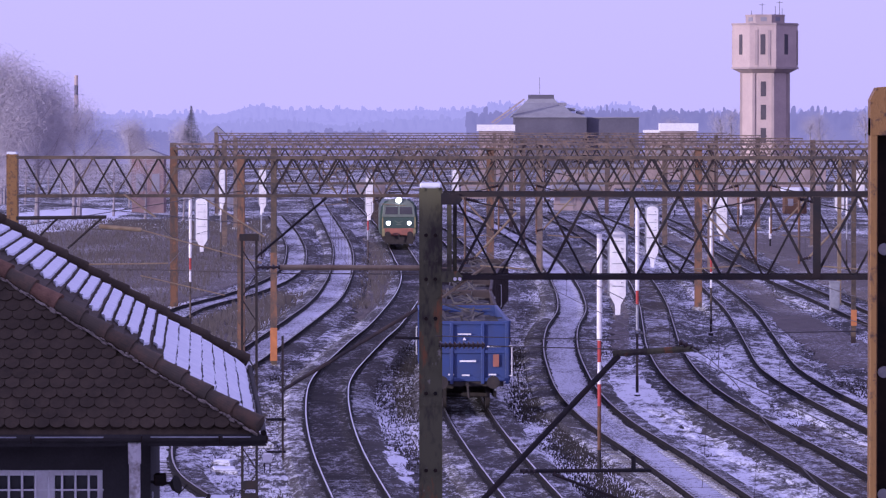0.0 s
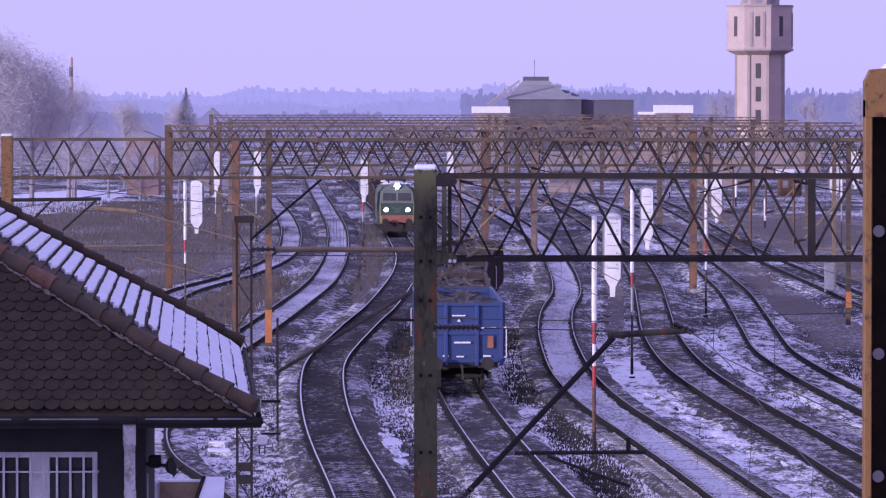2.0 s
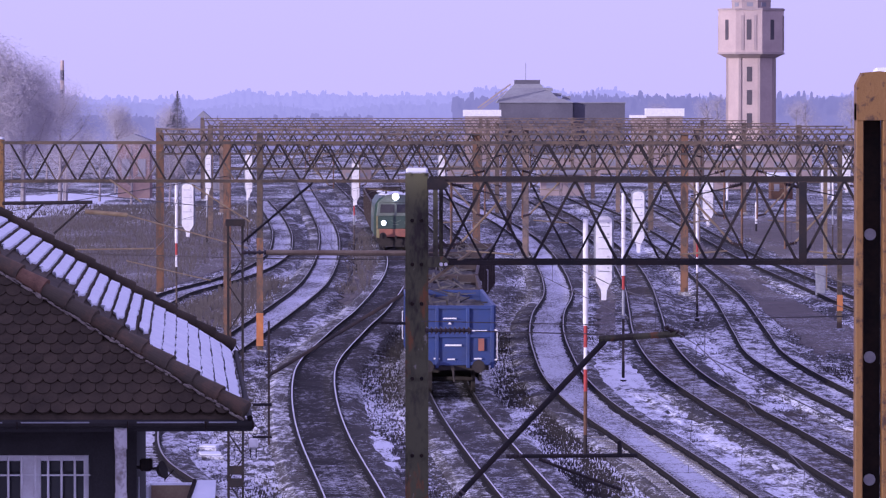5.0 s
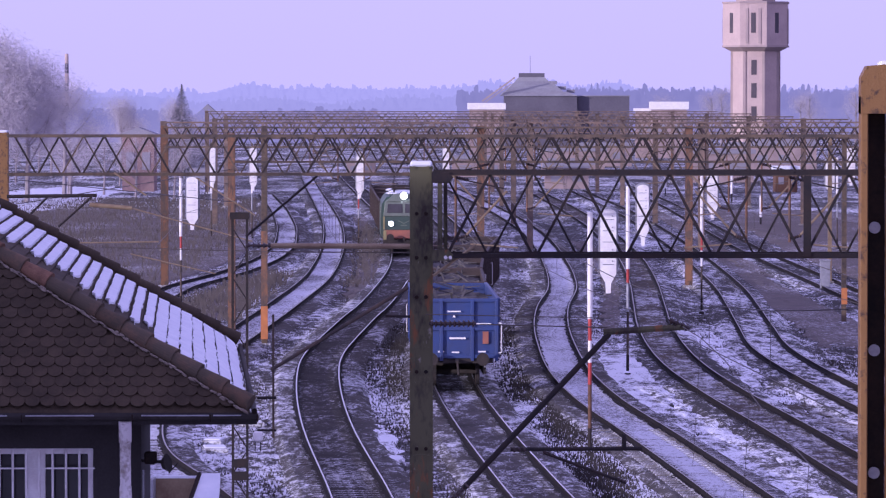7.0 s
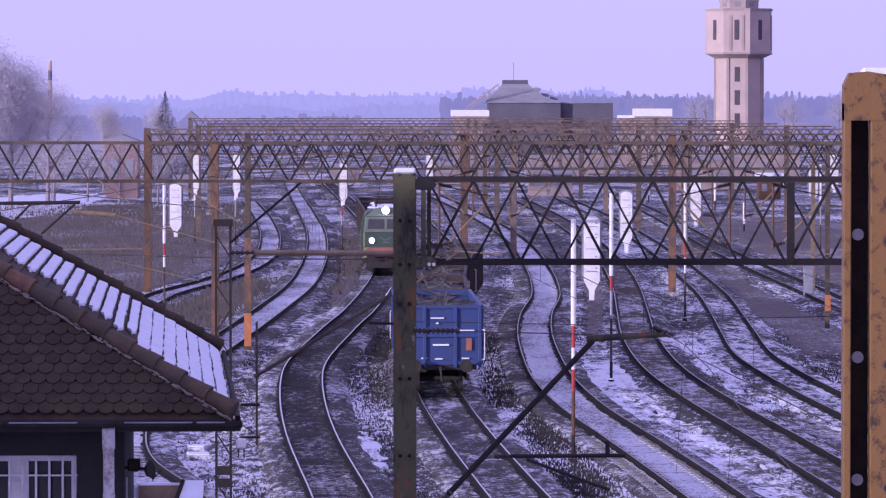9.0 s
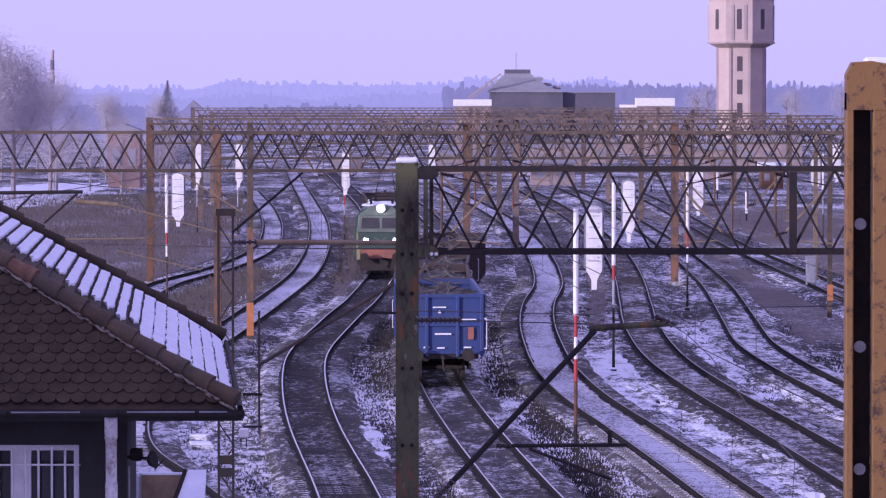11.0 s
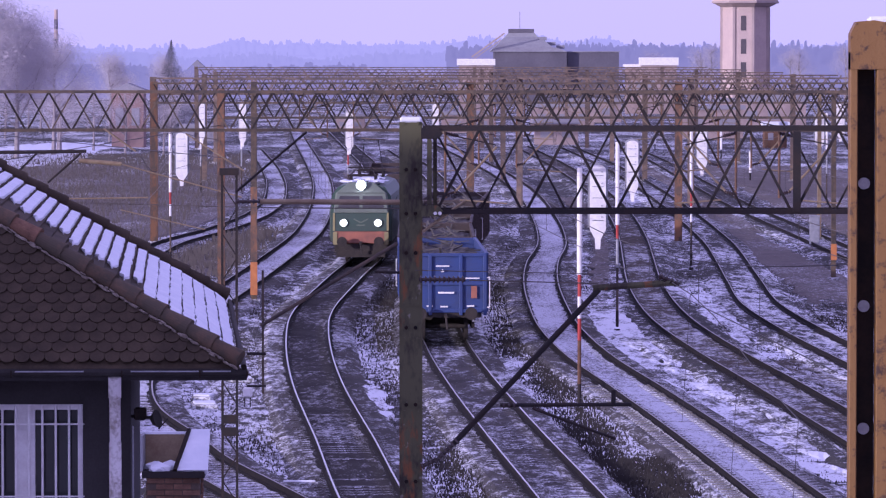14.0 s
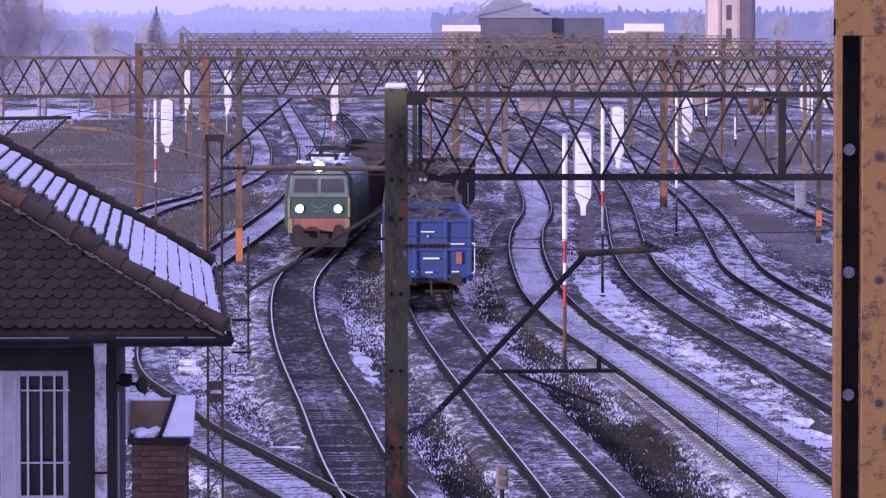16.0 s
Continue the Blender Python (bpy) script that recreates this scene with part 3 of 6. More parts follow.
SKEW = 0.055                        # the house stands a little askew: metres of x per metre of y
DEEP = 16.5
TS, TF = 0.59, 1.68                 # rise per metre of the side and the front slope


def hp(u, v, z):
    """A point of the house: u metres left of the right eave, v metres behind the front eave."""
    return (HX - u - SKEW * v, HY + v - SKEW * u * 0.5, z)


def build_house():
    h = holder("signal_house", Matrix.Identity(4), "dark plastered house with a steep clay-tile hipped roof under snow", "house")
    # walls
    wz0, wz1 = -0.5, HZ - 0.02
    u0, u1, v0, v1 = 1.49, 9.0, 0.75, DEEP - 0.75
    win_u0, win_u1, win_z1, win_z0 = 2.15, 4.6, 5.02, 3.2
    for a, b, z0, z1 in ((u0, win_u0, wz0, wz1), (win_u1, u1, wz0, wz1), (win_u0, win_u1, wz0, win_z0), (win_u0, win_u1, win_z1, wz1)):
        wb = bmesh.new()
        vs = [wb.verts.new(hp(u, v, z)) for z in (z0, z1) for u, v in ((a, v0), (b, v0), (b, v0 + 0.4), (a, v0 + 0.4))]
        for q in ((0, 1, 2, 3), (4, 5, 6, 7), (0, 1, 5, 4), (1, 2, 6, 5), (2, 3, 7, 6), (3, 0, 4, 7)):
            wb.faces.new([vs[i] for i in q])
        part("wall", wb, M_WALL, h)
    for a, b, c, d in ((u0, u0 + 0.4, v0 + 0.401, v1), (u1 - 0.4, u1, v0 + 0.401, v1), (u0 + 0.401, u1 - 0.401, v1 - 0.4, v1)):
        wb = bmesh.new()
        vs = [wb.verts.new(hp(u, v, z)) for z in (wz0, wz1) for u, v in ((a, c), (b, c), (b, d), (a, d))]
        for q in ((0, 1, 2, 3), (4, 5, 6, 7), (0, 1, 5, 4), (1, 2, 6, 5), (2, 3, 7, 6), (3, 0, 4, 7)):
            wb.faces.new([vs[i] for i in q])
        part("wall", wb, M_WALL, h)
    # window with a white frame and a bar grating
    w = part("window", _win_glass(win_u0, win_u1, win_z0, win_z1, v0), M_GLASS, h, "white-framed window behind a bar grating")
    for a, b in ((win_u0, win_u0 + 0.07), (win_u0 + 0.66, win_u0 + 0.92), (win_u1 - 0.07, win_u1)):
        bm = bmesh.new()
        bar(bm, hp((a + b) / 2, v0 + 0.1, win_z0), hp((a + b) / 2, v0 + 0.1, win_z1), b - a, 0.09)
        part("window_frame", bm, M_WHITE, w)
    for z in (win_z0 + 0.04, win_z1 - 0.04):
        bm = bmesh.new()
        bar(bm, hp(win_u0, v0 + 0.096, z), hp(win_u1, v0 + 0.096, z), 0.08, 0.08)
        part("window_frame", bm, M_WHITE, w)
    u = win_u0 + 0.19
    while u < win_u1:
        bm = bmesh.new()
        rod(bm, hp(u, v0 - 0.06, win_z0 - 0.1), hp(u, v0 - 0.06, win_z1 - 0.02), 0.017, n=8)
        part("grating_bar", bm, M_WHITE, w)
        u += 0.183
    for z in (win_z1 - 0.27, win_z1 - 1.27):
        bm = bmesh.new()
        bar(bm, hp(win_u0 - 0.02, v0 - 0.06, z), hp(win_u1, v0 - 0.06, z), 0.03, 0.02)
        part("grating_bar", bm, M_WHITE, w)
    # roof deck
    ridge_u = 5.2
    ridge_z = HZ + TS * ridge_u
    kv = TS / TF
    rv = ridge_u * kv

    c = [hp(0, 0, HZ), hp(0, DEEP, HZ), hp(ridge_u, DEEP - rv, ridge_z), hp(ridge_u, rv, ridge_z),
         hp(2 * ridge_u, 0, HZ), hp(2 * ridge_u, DEEP, HZ)]
    bm = bmesh.new()
    v = [bm.verts.new((x, y, z - 0.05)) for x, y, z in c] + [bm.verts.new((x, y, z - 0.2)) for x, y, z in (c[0], c[1], c[4], c[5])]
    for q in ((0, 3, 2, 1), (0, 4, 3), (3, 4, 5, 2), (1, 2, 5), (6, 7, 9, 8), (0, 1, 7, 6), (4, 0, 6, 8), (5, 4, 8, 9), (1, 5, 9, 7)):
        bm.faces.new([v[i] for i in q])
    roof = part("roof", bm, M_TILE, h, "steep hipped roof of dark clay tiles, one slope under snow")
    # beaver-tail tiles of the front slope: rows from the eave up
    tile = bmesh.new()
    out = [(-0.1, 0.0), (-0.075, -0.04), (-0.04, -0.06), (0.0, -0.066), (0.04, -0.06), (0.075, -0.04), (0.1, 0.0), (0.1, 0.13), (-0.1, 0.13)]
    a = [tile.verts.new((x, -0.03, y)) for x, y in out]
    b = [tile.verts.new((x, 0.0, y)) for x, y in out]
    tile.faces.new(a)
    for i in range(len(out)):
        j = (i + 1) % len(out)
        tile.faces.new((a[i], b[i], b[j], a[j]))
    tile_me = finish(tile, "roof_tile", M_TILE)
    slope = math.atan(TF)
    rows = int(4.9 / 0.152)
    made = 0
    rng = random.Random(4)
    many_v, many_f = [], []
    tv = [tuple(q.co) for q in tile_me.vertices]
    tf = [tuple(q.vertices) for q in tile_me.polygons]
    for r in range(rows):
        s = 0.085 + r * 0.152
        vv, zz = s * math.cos(slope), s * math.sin(slope)
        u = zz / TS + 0.1 + (zz / TS * -1 % 0.206) + (0.103 if r % 2 else 0)
        while u < 4.75:
            m = Matrix.Translation(hp(u, vv - 0.01, HZ + zz + rng.uniform(-0.006, 0.006))) @ Euler((-(math.pi / 2 - slope) - 0.11, 0, rng.uniform(-0.02, 0.02))).to_matrix().to_4x4()
            if made < 300 and r >= 4 and u < 4.4 and (r + int(u / 0.206)) % 2 == 0:
                ob = new("roof_tile", tile_me)
                ob.parent = roof
                ob.matrix_basis = m
                made += 1
            else:
                k = len(many_v)
                many_v += [tuple(m @ Vector(q)) for q in tv]
                many_f += [tuple(i + k for i in q) for q in tf]
            u += 0.204
    tagged(raw("roof_tiles", many_v, many_f, M_TILE, roof), kind="stuff")
    # courses of the side slope, with snow lying on each
    n = 26
    for i in range(n):
        up = i * 19 / n
        ua, ub = 0.02 + i * 4.9 / n, 0.02 + (i + 1) * 4.9 / n
        za, zb = HZ + TS * ua, HZ + TS * ub
        if up < 3:
            za -= 0.02 * (3 - up)
        lo = kv * ua + 0.1
        bm = bmesh.new()
        q = [hp(ua, lo, za + 0.035), hp(ua, DEEP - lo, za + 0.035), hp(ub, DEEP - lo - kv * 0.25, zb), hp(ub, lo + kv * 0.25, zb)]
        vs = [bm.verts.new(p) for p in q] + [bm.verts.new((p[0], p[1], p[2] - 0.05)) for p in q]
        for f in ((0, 1, 2, 3), (4, 5, 6, 7), (0, 1, 5, 4), (1, 2, 6, 5), (2, 3, 7, 6), (3, 0, 4, 7)):
            bm.faces.new([vs[k] for k in f])
        part("tile_course", bm, M_TILE, roof)
        # snow on the course, ragged towards the near hip
        bm = bmesh.new()
        seg = 40
        top, bot = [], []
        gap = 0.011 if up < 5 else 0.024 + 0.014 * rng.random()
        start = lo + (DEEP - 2 * lo) * (rng.uniform(0.3, 0.4) if up > 9 else rng.uniform(0.16, 0.27) if up > 5 else rng.uniform(0.05, 0.1) if up > 3 else 0.015)
        for k in range(seg + 1):
            vv = start + (DEEP - lo - 0.5 - start) * k / seg
            thin = 0.0 if k > 2 else 0.06
            j1, j2 = rng.uniform(-0.012, 0.012), rng.uniform(-0.015, 0.015)
            top.append(bm.verts.new(hp(ub - gap - thin + j1, vv, zb + 0.05 - gap * TS)))
            bot.append(bm.verts.new(hp(ua + gap * 0.7 + thin + j2, vv, za + 0.075 + gap * 0.7 * TS)))
        for k in range(seg):
            bm.faces.new((bot[k], bot[k + 1], top[k + 1], top[k]))
        ext = bmesh.ops.extrude_face_region(bm, geom=list(bm.faces))["geom"]
        for g in ext:
            if isinstance(g, bmesh.types.BMVert):
                g.co.z -= 0.04
        part("snow_strip", bm, M_SNOW, roof, "strip of snow lying on a tile course")
    # hip tiles
    for near in (True, False):
        L = 5.0
        u = 0.02
        while u < L:
            ua, ub = u, u + 0.36
            f = (lambda q: hp(q, kv * q, HZ + TS * q + 0.05)) if near else (lambda q: hp(q, DEEP - kv * q, HZ + TS * q + 0.05))
            bm = bmesh.new()
            p, q = Vector(f(ua - 0.03)), Vector(f(ub))
            rod(bm, p + Vector((0, 0, 0.025)), q, 0.128, 0.098, n=22)
            # brick-coloured tiles high on the near hip stand for warm sunlight
            part("hip_tile", bm, (M_BRICK if u > 2.6 and round(u / 0.345) % 2 == 0 else M_HIP) if near else M_TILE, roof, "half-round clay hip tile with a mortar joint")
            if near:
                # ragged mortar squeezed out under the tile, and a collar at the overlap
                bm = bmesh.new()
                along = (q - p).to_track_quat("X", "Z").to_matrix().to_4x4()
                for k in range(9):
                    c = p.lerp(q, k / 8.5 + rng.uniform(-0.05, 0.05)) + Vector((-0.055, -0.085, -0.1 + 0.03 * k / 9 + rng.uniform(-0.012, 0.012)))
                    bmesh.ops.create_icosphere(bm, subdivisions=1, radius=1, matrix=Matrix.Translation(c) @ along @ Matrix.Diagonal((rng.uniform(0.03, 0.07), 0.025, rng.uniform(0.008, 0.026), 1)))
                if rng.random() < 0.7:
                    e = p.lerp(q, 0.98)
                    for k in range(8):
                        t = 0.3 + 2.6 * k / 7 + rng.uniform(-0.1, 0.1)
                        c = e + Vector((-0.06 * math.cos(t) - 0.01, -0.075 * math.sin(t), 0.03 + 0.105 * math.cos(t)))
                        bmesh.ops.create_icosphere(bm, subdivisions=1, radius=rng.uniform(0.012, 0.026), matrix=Matrix.Translation(c))
                tagged(part("mortar_bed", bm, M_MORTAR, roof, "ragged pale mortar along the hip"), kind="stuff")
            u += 0.345
    # eaves: gutter and boards
    bm = bmesh.new()
    sec = [(0.06 * math.cos(t), 0.06 * math.sin(t)) for t in np.linspace(math.pi, 2 * math.pi, 7)]
    ring = []
    for u in (-0.12, 9.0):
        ring.append([bm.verts.new(Vector(hp(u, -0.1, HZ - 0.1)) + Vector((0, y, z))) for y, z in sec])
    for i in range(6):
        bm.faces.new((ring[0][i], ring[0][i + 1], ring[1][i + 1], ring[1][i]))
    part("gutter", bm, M_DULLZINC, h, "dull grey-brown metal gutter with frost on its rim")
    bm = bmesh.new()
    bar(bm, hp(-0.1, 0.02, HZ - 0.14), hp(9, 0.02, HZ - 0.14), 0.05, 0.16)
    part("fascia", bm, M_WALL, h)
    for ua, ub in ((0.12, 0.5), (0.56, 1.48), (2.12, 3.05), (3.3, 4.4)):
        bm = bmesh.new()
        bar(bm, hp(ua, -0.162, HZ - 0.085), hp(ub, -0.162, HZ - 0.085), 0.016, 0.018)
        part("rim_frost", bm, M_GREY, h, "frost on the gutter rim")
    for ua in (-0.1, 0.54, 1.6, 3.1, 4.6):
        bm = bmesh.new()
        bar(bm, hp(ua, -0.17, HZ - 0.17), hp(ua, -0.17, HZ - 0.07), 0.02, 0.02)
        part("gutter_hook", bm, M_BLACK, h)
    bm = bmesh.new()
    rod(bm, hp(1.46, 0.72, 0), hp(1.46, 0.72, HZ - 0.9), 0.014, n=6)
    part("corner_cable", bm, M_GREY, h)
    bm = bmesh.new()
    rod(bm, hp(-0.06, -0.02, HZ - 0.04), hp(-0.06, DEEP, HZ - 0.04), 0.04, n=10)
    part("side_gutter", bm, M_BLACK, h, "dark gutter along the side eave")
    # downpipe
    bm = bmesh.new()
    rod(bm, hp(1.70, -0.05, HZ - 0.15), hp(1.70, 0.12, HZ - 0.45), 0.09, n=14)
    rod(bm, hp(1.70, 0.12, HZ - 0.42), hp(1.70, 0.4, HZ - 1.15), 0.078, n=14)
    rod(bm, hp(1.70, 0.4, HZ - 1.1), hp(1.70, 0.6, 0), 0.086, n=14)
    part("downpipe", bm, M_ZINC, h, "stained pale zinc downpipe")
    for z in (HZ - 0.9, HZ - 2.0):
        bm = bmesh.new()
        rod(bm, hp(1.70, 0.45, z), hp(1.70, 0.45, z + 0.035), 0.1, n=14)
        part("pipe_clip", bm, M_DULLZINC, h)
    # satellite dish at the corner
    bm = bmesh.new()
    rod(bm, hp(1.19, 0.85, HZ - 0.83), hp(1.12, 0.82, HZ - 0.81), 0.07, 0.13, n=24)
    rod(bm, hp(1.49, 0.9, HZ - 0.78), hp(1.14, 0.85, HZ - 0.8), 0.022, n=6)
    rod(bm, hp(1.11, 0.82, HZ - 0.95), hp(0.98, 0.72, HZ - 0.8), 0.01, n=6)
    part("satellite_dish", bm, M_DULLZINC, h, "dark satellite dish on the corner")
    bm = bmesh.new()
    box(bm, hp(1.36, 0.86, HZ - 0.74), (0.17, 0.16, 0.17))
    soften(bm, 0.02)
    part("junction_box", bm, M_BLACK, h)
    return h


def _win_glass(u0, u1, z0, z1, v):
    bm = bmesh.new()
    bar(bm, hp(u0, v + 0.2, (z0 + z1) / 2), hp(u1, v + 0.2, (z0 + z1) / 2), 0.02, z1 - z0)
    return bm


build_house()


def build_chimney():
    """Brick chimney of a low annexe, with a snow-filled tray."""
    x, y, zt = -3.12, 56.0, 4.55
    c = holder("brick_chimney", pose(x, y, -0.5), "red brick chimney stack with a snow-covered metal tray on top", "chimney")
    top = zt + 0.5
    part("core", _box((0, 0, top / 2), (0.66, 0.6, top - 0.02)), M_JOINT, c)
    bm = bmesh.new()
    box(bm, (0, 0, 0), (0.21, 0.11, 0.062))
    full = finish(bm, "brick", M_BRICK)
    n = 0
    z = top - 0.04
    r = 0
    while z > 2.2 and n < 290:
        for face in (-1, 1):
            xx = -0.22 + (0.11 if r % 2 else 0)
            while xx < 0.26:
                b = new("brick", full)
                b.parent = c
                b.location = (xx, face * 0.26, z)
                n += 1
                xx += 0.222
        for face in (-1, 1):
            b = new("brick", full)
            b.parent = c
            b.matrix_basis = pose(face * 0.3, 0.0 if r % 2 else 0.08, z, 0, 0, 90)
            n += 1
        z -= 0.075
        r += 1
    part("ledge", _box((0.0, 0, top + 0.04), (0.78, 0.74, 0.08)), M_DARKSTEEL, c, "dark metal ledge")
    part("tray_back", _box((-0.05, 0.3, top + 0.28), (0.8, 0.03, 0.44)), M_PIPE, c, "stained sheet-metal tray back")
    part("tray_rim", _box((-0.05, 0.3, top + 0.51), (0.8, 0.06, 0.03)), M_SNOW, c, "snow on the rim")
    part("tray_side", _box((-0.4, 0.0, top + 0.3), (0.03, 0.62, 0.44)), M_GREY, c)
    bm = bmesh.new()
    for i in range(9):
        k = random.Random(i)
        bmesh.ops.create_icosphere(bm, subdivisions=1, radius=1, matrix=Matrix.Translation((k.uniform(-0.3, 0.1), k.uniform(-0.32, 0.1), top + 0.1)) @ Matrix.Diagonal((k.uniform(0.08, 0.2), k.uniform(0.08, 0.2), k.uniform(0.04, 0.12), 1)))
    tagged(part("snow_lump", bm, M_SNOW, c, "lumpy snow"), kind="stuff")
    bm = bmesh.new()
    q = [(0.05, -0.34, top + 0.1), (0.43, -0.34, top + 0.1), (0.43, 0.28, top + 0.56), (0.2, 0.28, top + 0.56)]
    v = [bm.verts.new(p) for p in q] + [bm.verts.new((x_, y_ + 0.04, z_ - 0.06)) for x_, y_, z_ in q]
    for f in ((0, 1, 2, 3), (4, 5, 6, 7), (0, 1, 5, 4), (1, 2, 6, 5), (2, 3, 7, 6), (3, 0, 4, 7)):
        bm.faces.new([v[k] for k in f])
    part("snow_slab", bm, M_SNOW, c, "slab of snow on the leaning cover")
    bm = bmesh.new()
    bar(bm, (0.02, -0.36, top + 0.1), (0.17, 0.26, top + 0.56), 0.04)
    part("cover_edge", bm, M_BLACK, c)


build_chimney()


def lattice_mast(x, y, z1, wide, label):
    m = holder("lattice_mast", pose(x, y, -0.5), label, "mast")
    top = z1 + 0.5
    for s in (-1, 1):
        bm = bmesh.new()
        bar(bm, (s * wide / 2, 0, 0), (s * wide / 2, 0, top), 0.05)
        part("leg", bm, M_DARKSTEEL, m)
    z = 0.3
    k = 0
    while z < top - 0.5:
        bm = bmesh.new()
        s = 1 if k % 2 else -1
        bar(bm, (-s * wide / 2, 0, z), (s * wide / 2, 0, z + 0.45), 0.025)
        part("lacing", bm, M_DARKSTEEL, m)
        z += 0.5
        k += 1
    part("head_plate", _box((0, 0, top - 0.05), (wide + 0.1, 0.2, 0.14)), M_DARKSTEEL, m)
    for zz in (2.75, 3.0):
        part("sign_plate", _box((0, -0.04, zz), (wide + 0.05, 0.03, 0.18)), M_DARKSTEEL, m)
    return m


lattice_mast(-3.9, 90, 7.55, 0.29, "thin dark lattice mast with small plates")

# ---- cantilevers on the near post ----


def insulator(bm, p, q, r=0.05):
    p, q = Vector(p), Vector(q)
    rod(bm, p, q, r * 0.45, n=8)
    n = max(3, int((q - p).length / 0.06))
    for i in range(n):
        a = p.lerp(q, (i + 0.25) / n)
        b = p.lerp(q, (i + 0.7) / n)
        rod(bm, a, b, r, r * 0.6, n=10)


def build_cantilevers():
    g = holder("cantilever", Matrix.Identity(4), "pipe cantilever with brown insulators on the near post", "cantilever", "catenary cantilevers")
    y = 57.7

    def tube(name, p, q, r, m):
        bm = bmesh.new()
        rod(bm, (p[0], y, p[1]), (q[0], y, q[1]), r, n=8)
        return part(name, bm, m, g)
    tube("diagonal_pipe", (0.4, 4.8), (2.28, 6.8), 0.038, M_DARKSTEEL)
    tube("top_pipe", (2.2, 6.82), (3.25, 6.89), 0.042, M_OLIVE)
    tube("register_pipe", (1.0, 5.3), (2.7, 5.31), 0.026, M_DARKSTEEL)
    tube("steady_arm", (1.45, 5.25), (2.5, 4.86), 0.02, M_DARKSTEEL)
    tube("drop_bracket", (2.47, 5.3), (2.47, 5.5), 0.03, M_DARKSTEEL)
    tube("tie_wire", (0.6, 6.92), (2.25, 6.88), 0.008, M_WIRE)
    tube("tie_wire", (-0.1, 7.05), (2.3, 7.0), 0.006, M_WIRE)
    bm = bmesh.new()
    insulator(bm, (-0.05, y, 6.93), (0.55, y, 6.93), 0.055)
    part("insulator", bm, M_INSUL, g)
    bm = bmesh.new()
    insulator(bm, (-0.02, y, 4.5), (0.2, y, 4.6), 0.06)
    insulator(bm, (0.2, y, 4.6), (0.46, y, 4.86), 0.06)
    part("insulator", bm, M_INSUL, g)
    for p, q in (((1.02, 5.29), (1.22, 5.3)), ((2.38, 4.92), (2.5, 4.87)), ((1.42, 5.27), (1.58, 5.21))):
        bm = bmesh.new()
        insulator(bm, (p[0], y, p[1]), (q[0], y, q[1]), 0.04)
        part("insulator", bm, M_INSUL, g)
    bm = bmesh.new()
    insulator(bm, (3.05, y, 6.98), (3.32, y, 6.86), 0.06)
    part("insulator", bm, M_INSUL, g)
    h = holder("cantilever", Matrix.Identity(4), "pipe cantilever reaching over the main track from the near post", "cantilever", "catenary cantilevers")
    g = h
    tube("top_pipe", (-2.1, 7.94), (-0.3, 7.93), 0.035, M_PIPE)
    tube("tie_wire", (-2.1, 7.86), (-0.3, 7.85), 0.008, M_WIRE)
    tube("stay", (-2.42, 8.06), (-1.5, 8.84), 0.016, M_DARKSTEEL)
    tube("diagonal_pipe", (-0.33, 7.4), (-2.1, 6.33), 0.024, M_LATTICE)
    tube("register_pipe", (-0.3, 7.02), (-0.62, 7.03), 0.018, M_DARKSTEEL)
    tube("drop_rod", (-2.07, 7.05), (-2.07, 5.45), 0.015, M_LATTICE)
    tube("cross_rod", (-2.28, 5.97), (-2.03, 5.97), 0.02, M_DARKSTEEL)
    tube("cross_rod", (-2.28, 5.55), (-2.03, 5.55), 0.015, M_DARKSTEEL)
    bm = bmesh.new()
    insulator(bm, (-2.42, y, 7.94), (-2.08, y, 7.94), 0.04)
    part("insulator", bm, M_INSUL, g)
    tube("register_pipe", (0.0, 7.55), (0.55, 7.95), 0.02, M_PIPE)
    bm = bmesh.new()
    box(bm, (-2.27, y, 5.47), (0.12, 0.1, 0.13))
    soften(bm, 0.02)
    part("white_insulator", bm, M_WHITE, g, "small white insulator block")
    for dx in (-0.035, 0.035):
        tube("insulator_pin", (-2.27 + dx, 5.41), (-2.27 + dx, 5.28), 0.008, M_DARKSTEEL)


build_cantilevers()

# cantilever with a lamp bracket beside the left gantry post
brk = holder("cantilever", Matrix.Identity(4), "dark steel cantilever on the far rusty post", "cantilever", "catenary cantilevers")
for nm, p, q, r, m in (("top_pipe", (-11.6, 7.22), (-9.15, 7.25), 0.05, M_DARKSTEEL), ("stay", (-10.2, 6.4), (-9.3, 7.2), 0.03, M_DARKSTEEL),
                       ("stay", (-10.95, 6.75), (-10.5, 7.2), 0.03, M_DARKSTEEL), ("lamp_tube", (-9.35, 7.0), (-8.2, 6.9), 0.06, M_PIPE),
                       ("tension_rod", (-8.2, 6.9), (-4.92, 6.0), 0.018, M_PIPE), ("register_pipe", (-9.7, 5.96), (-7.47, 5.99), 0.02, M_PIPE),
                       ("steady_arm", (-8.24, 5.66), (-5.93, 5.12), 0.015, M_PIPE), ("upper_stay", (-8.68, 7.87), (-7.81, 7.25), 0.025, M_PIPE),
                       ("upper_stay", (-6.45, 7.73), (-4.85, 6.71), 0.02, M_PIPE)):
    bm = bmesh.new()
    rod(bm, (p[0], 121.5, p[1]), (q[0], 121.5, q[1]), r, n=8)
    part(nm, bm, m, brk)

# ---- signals ----


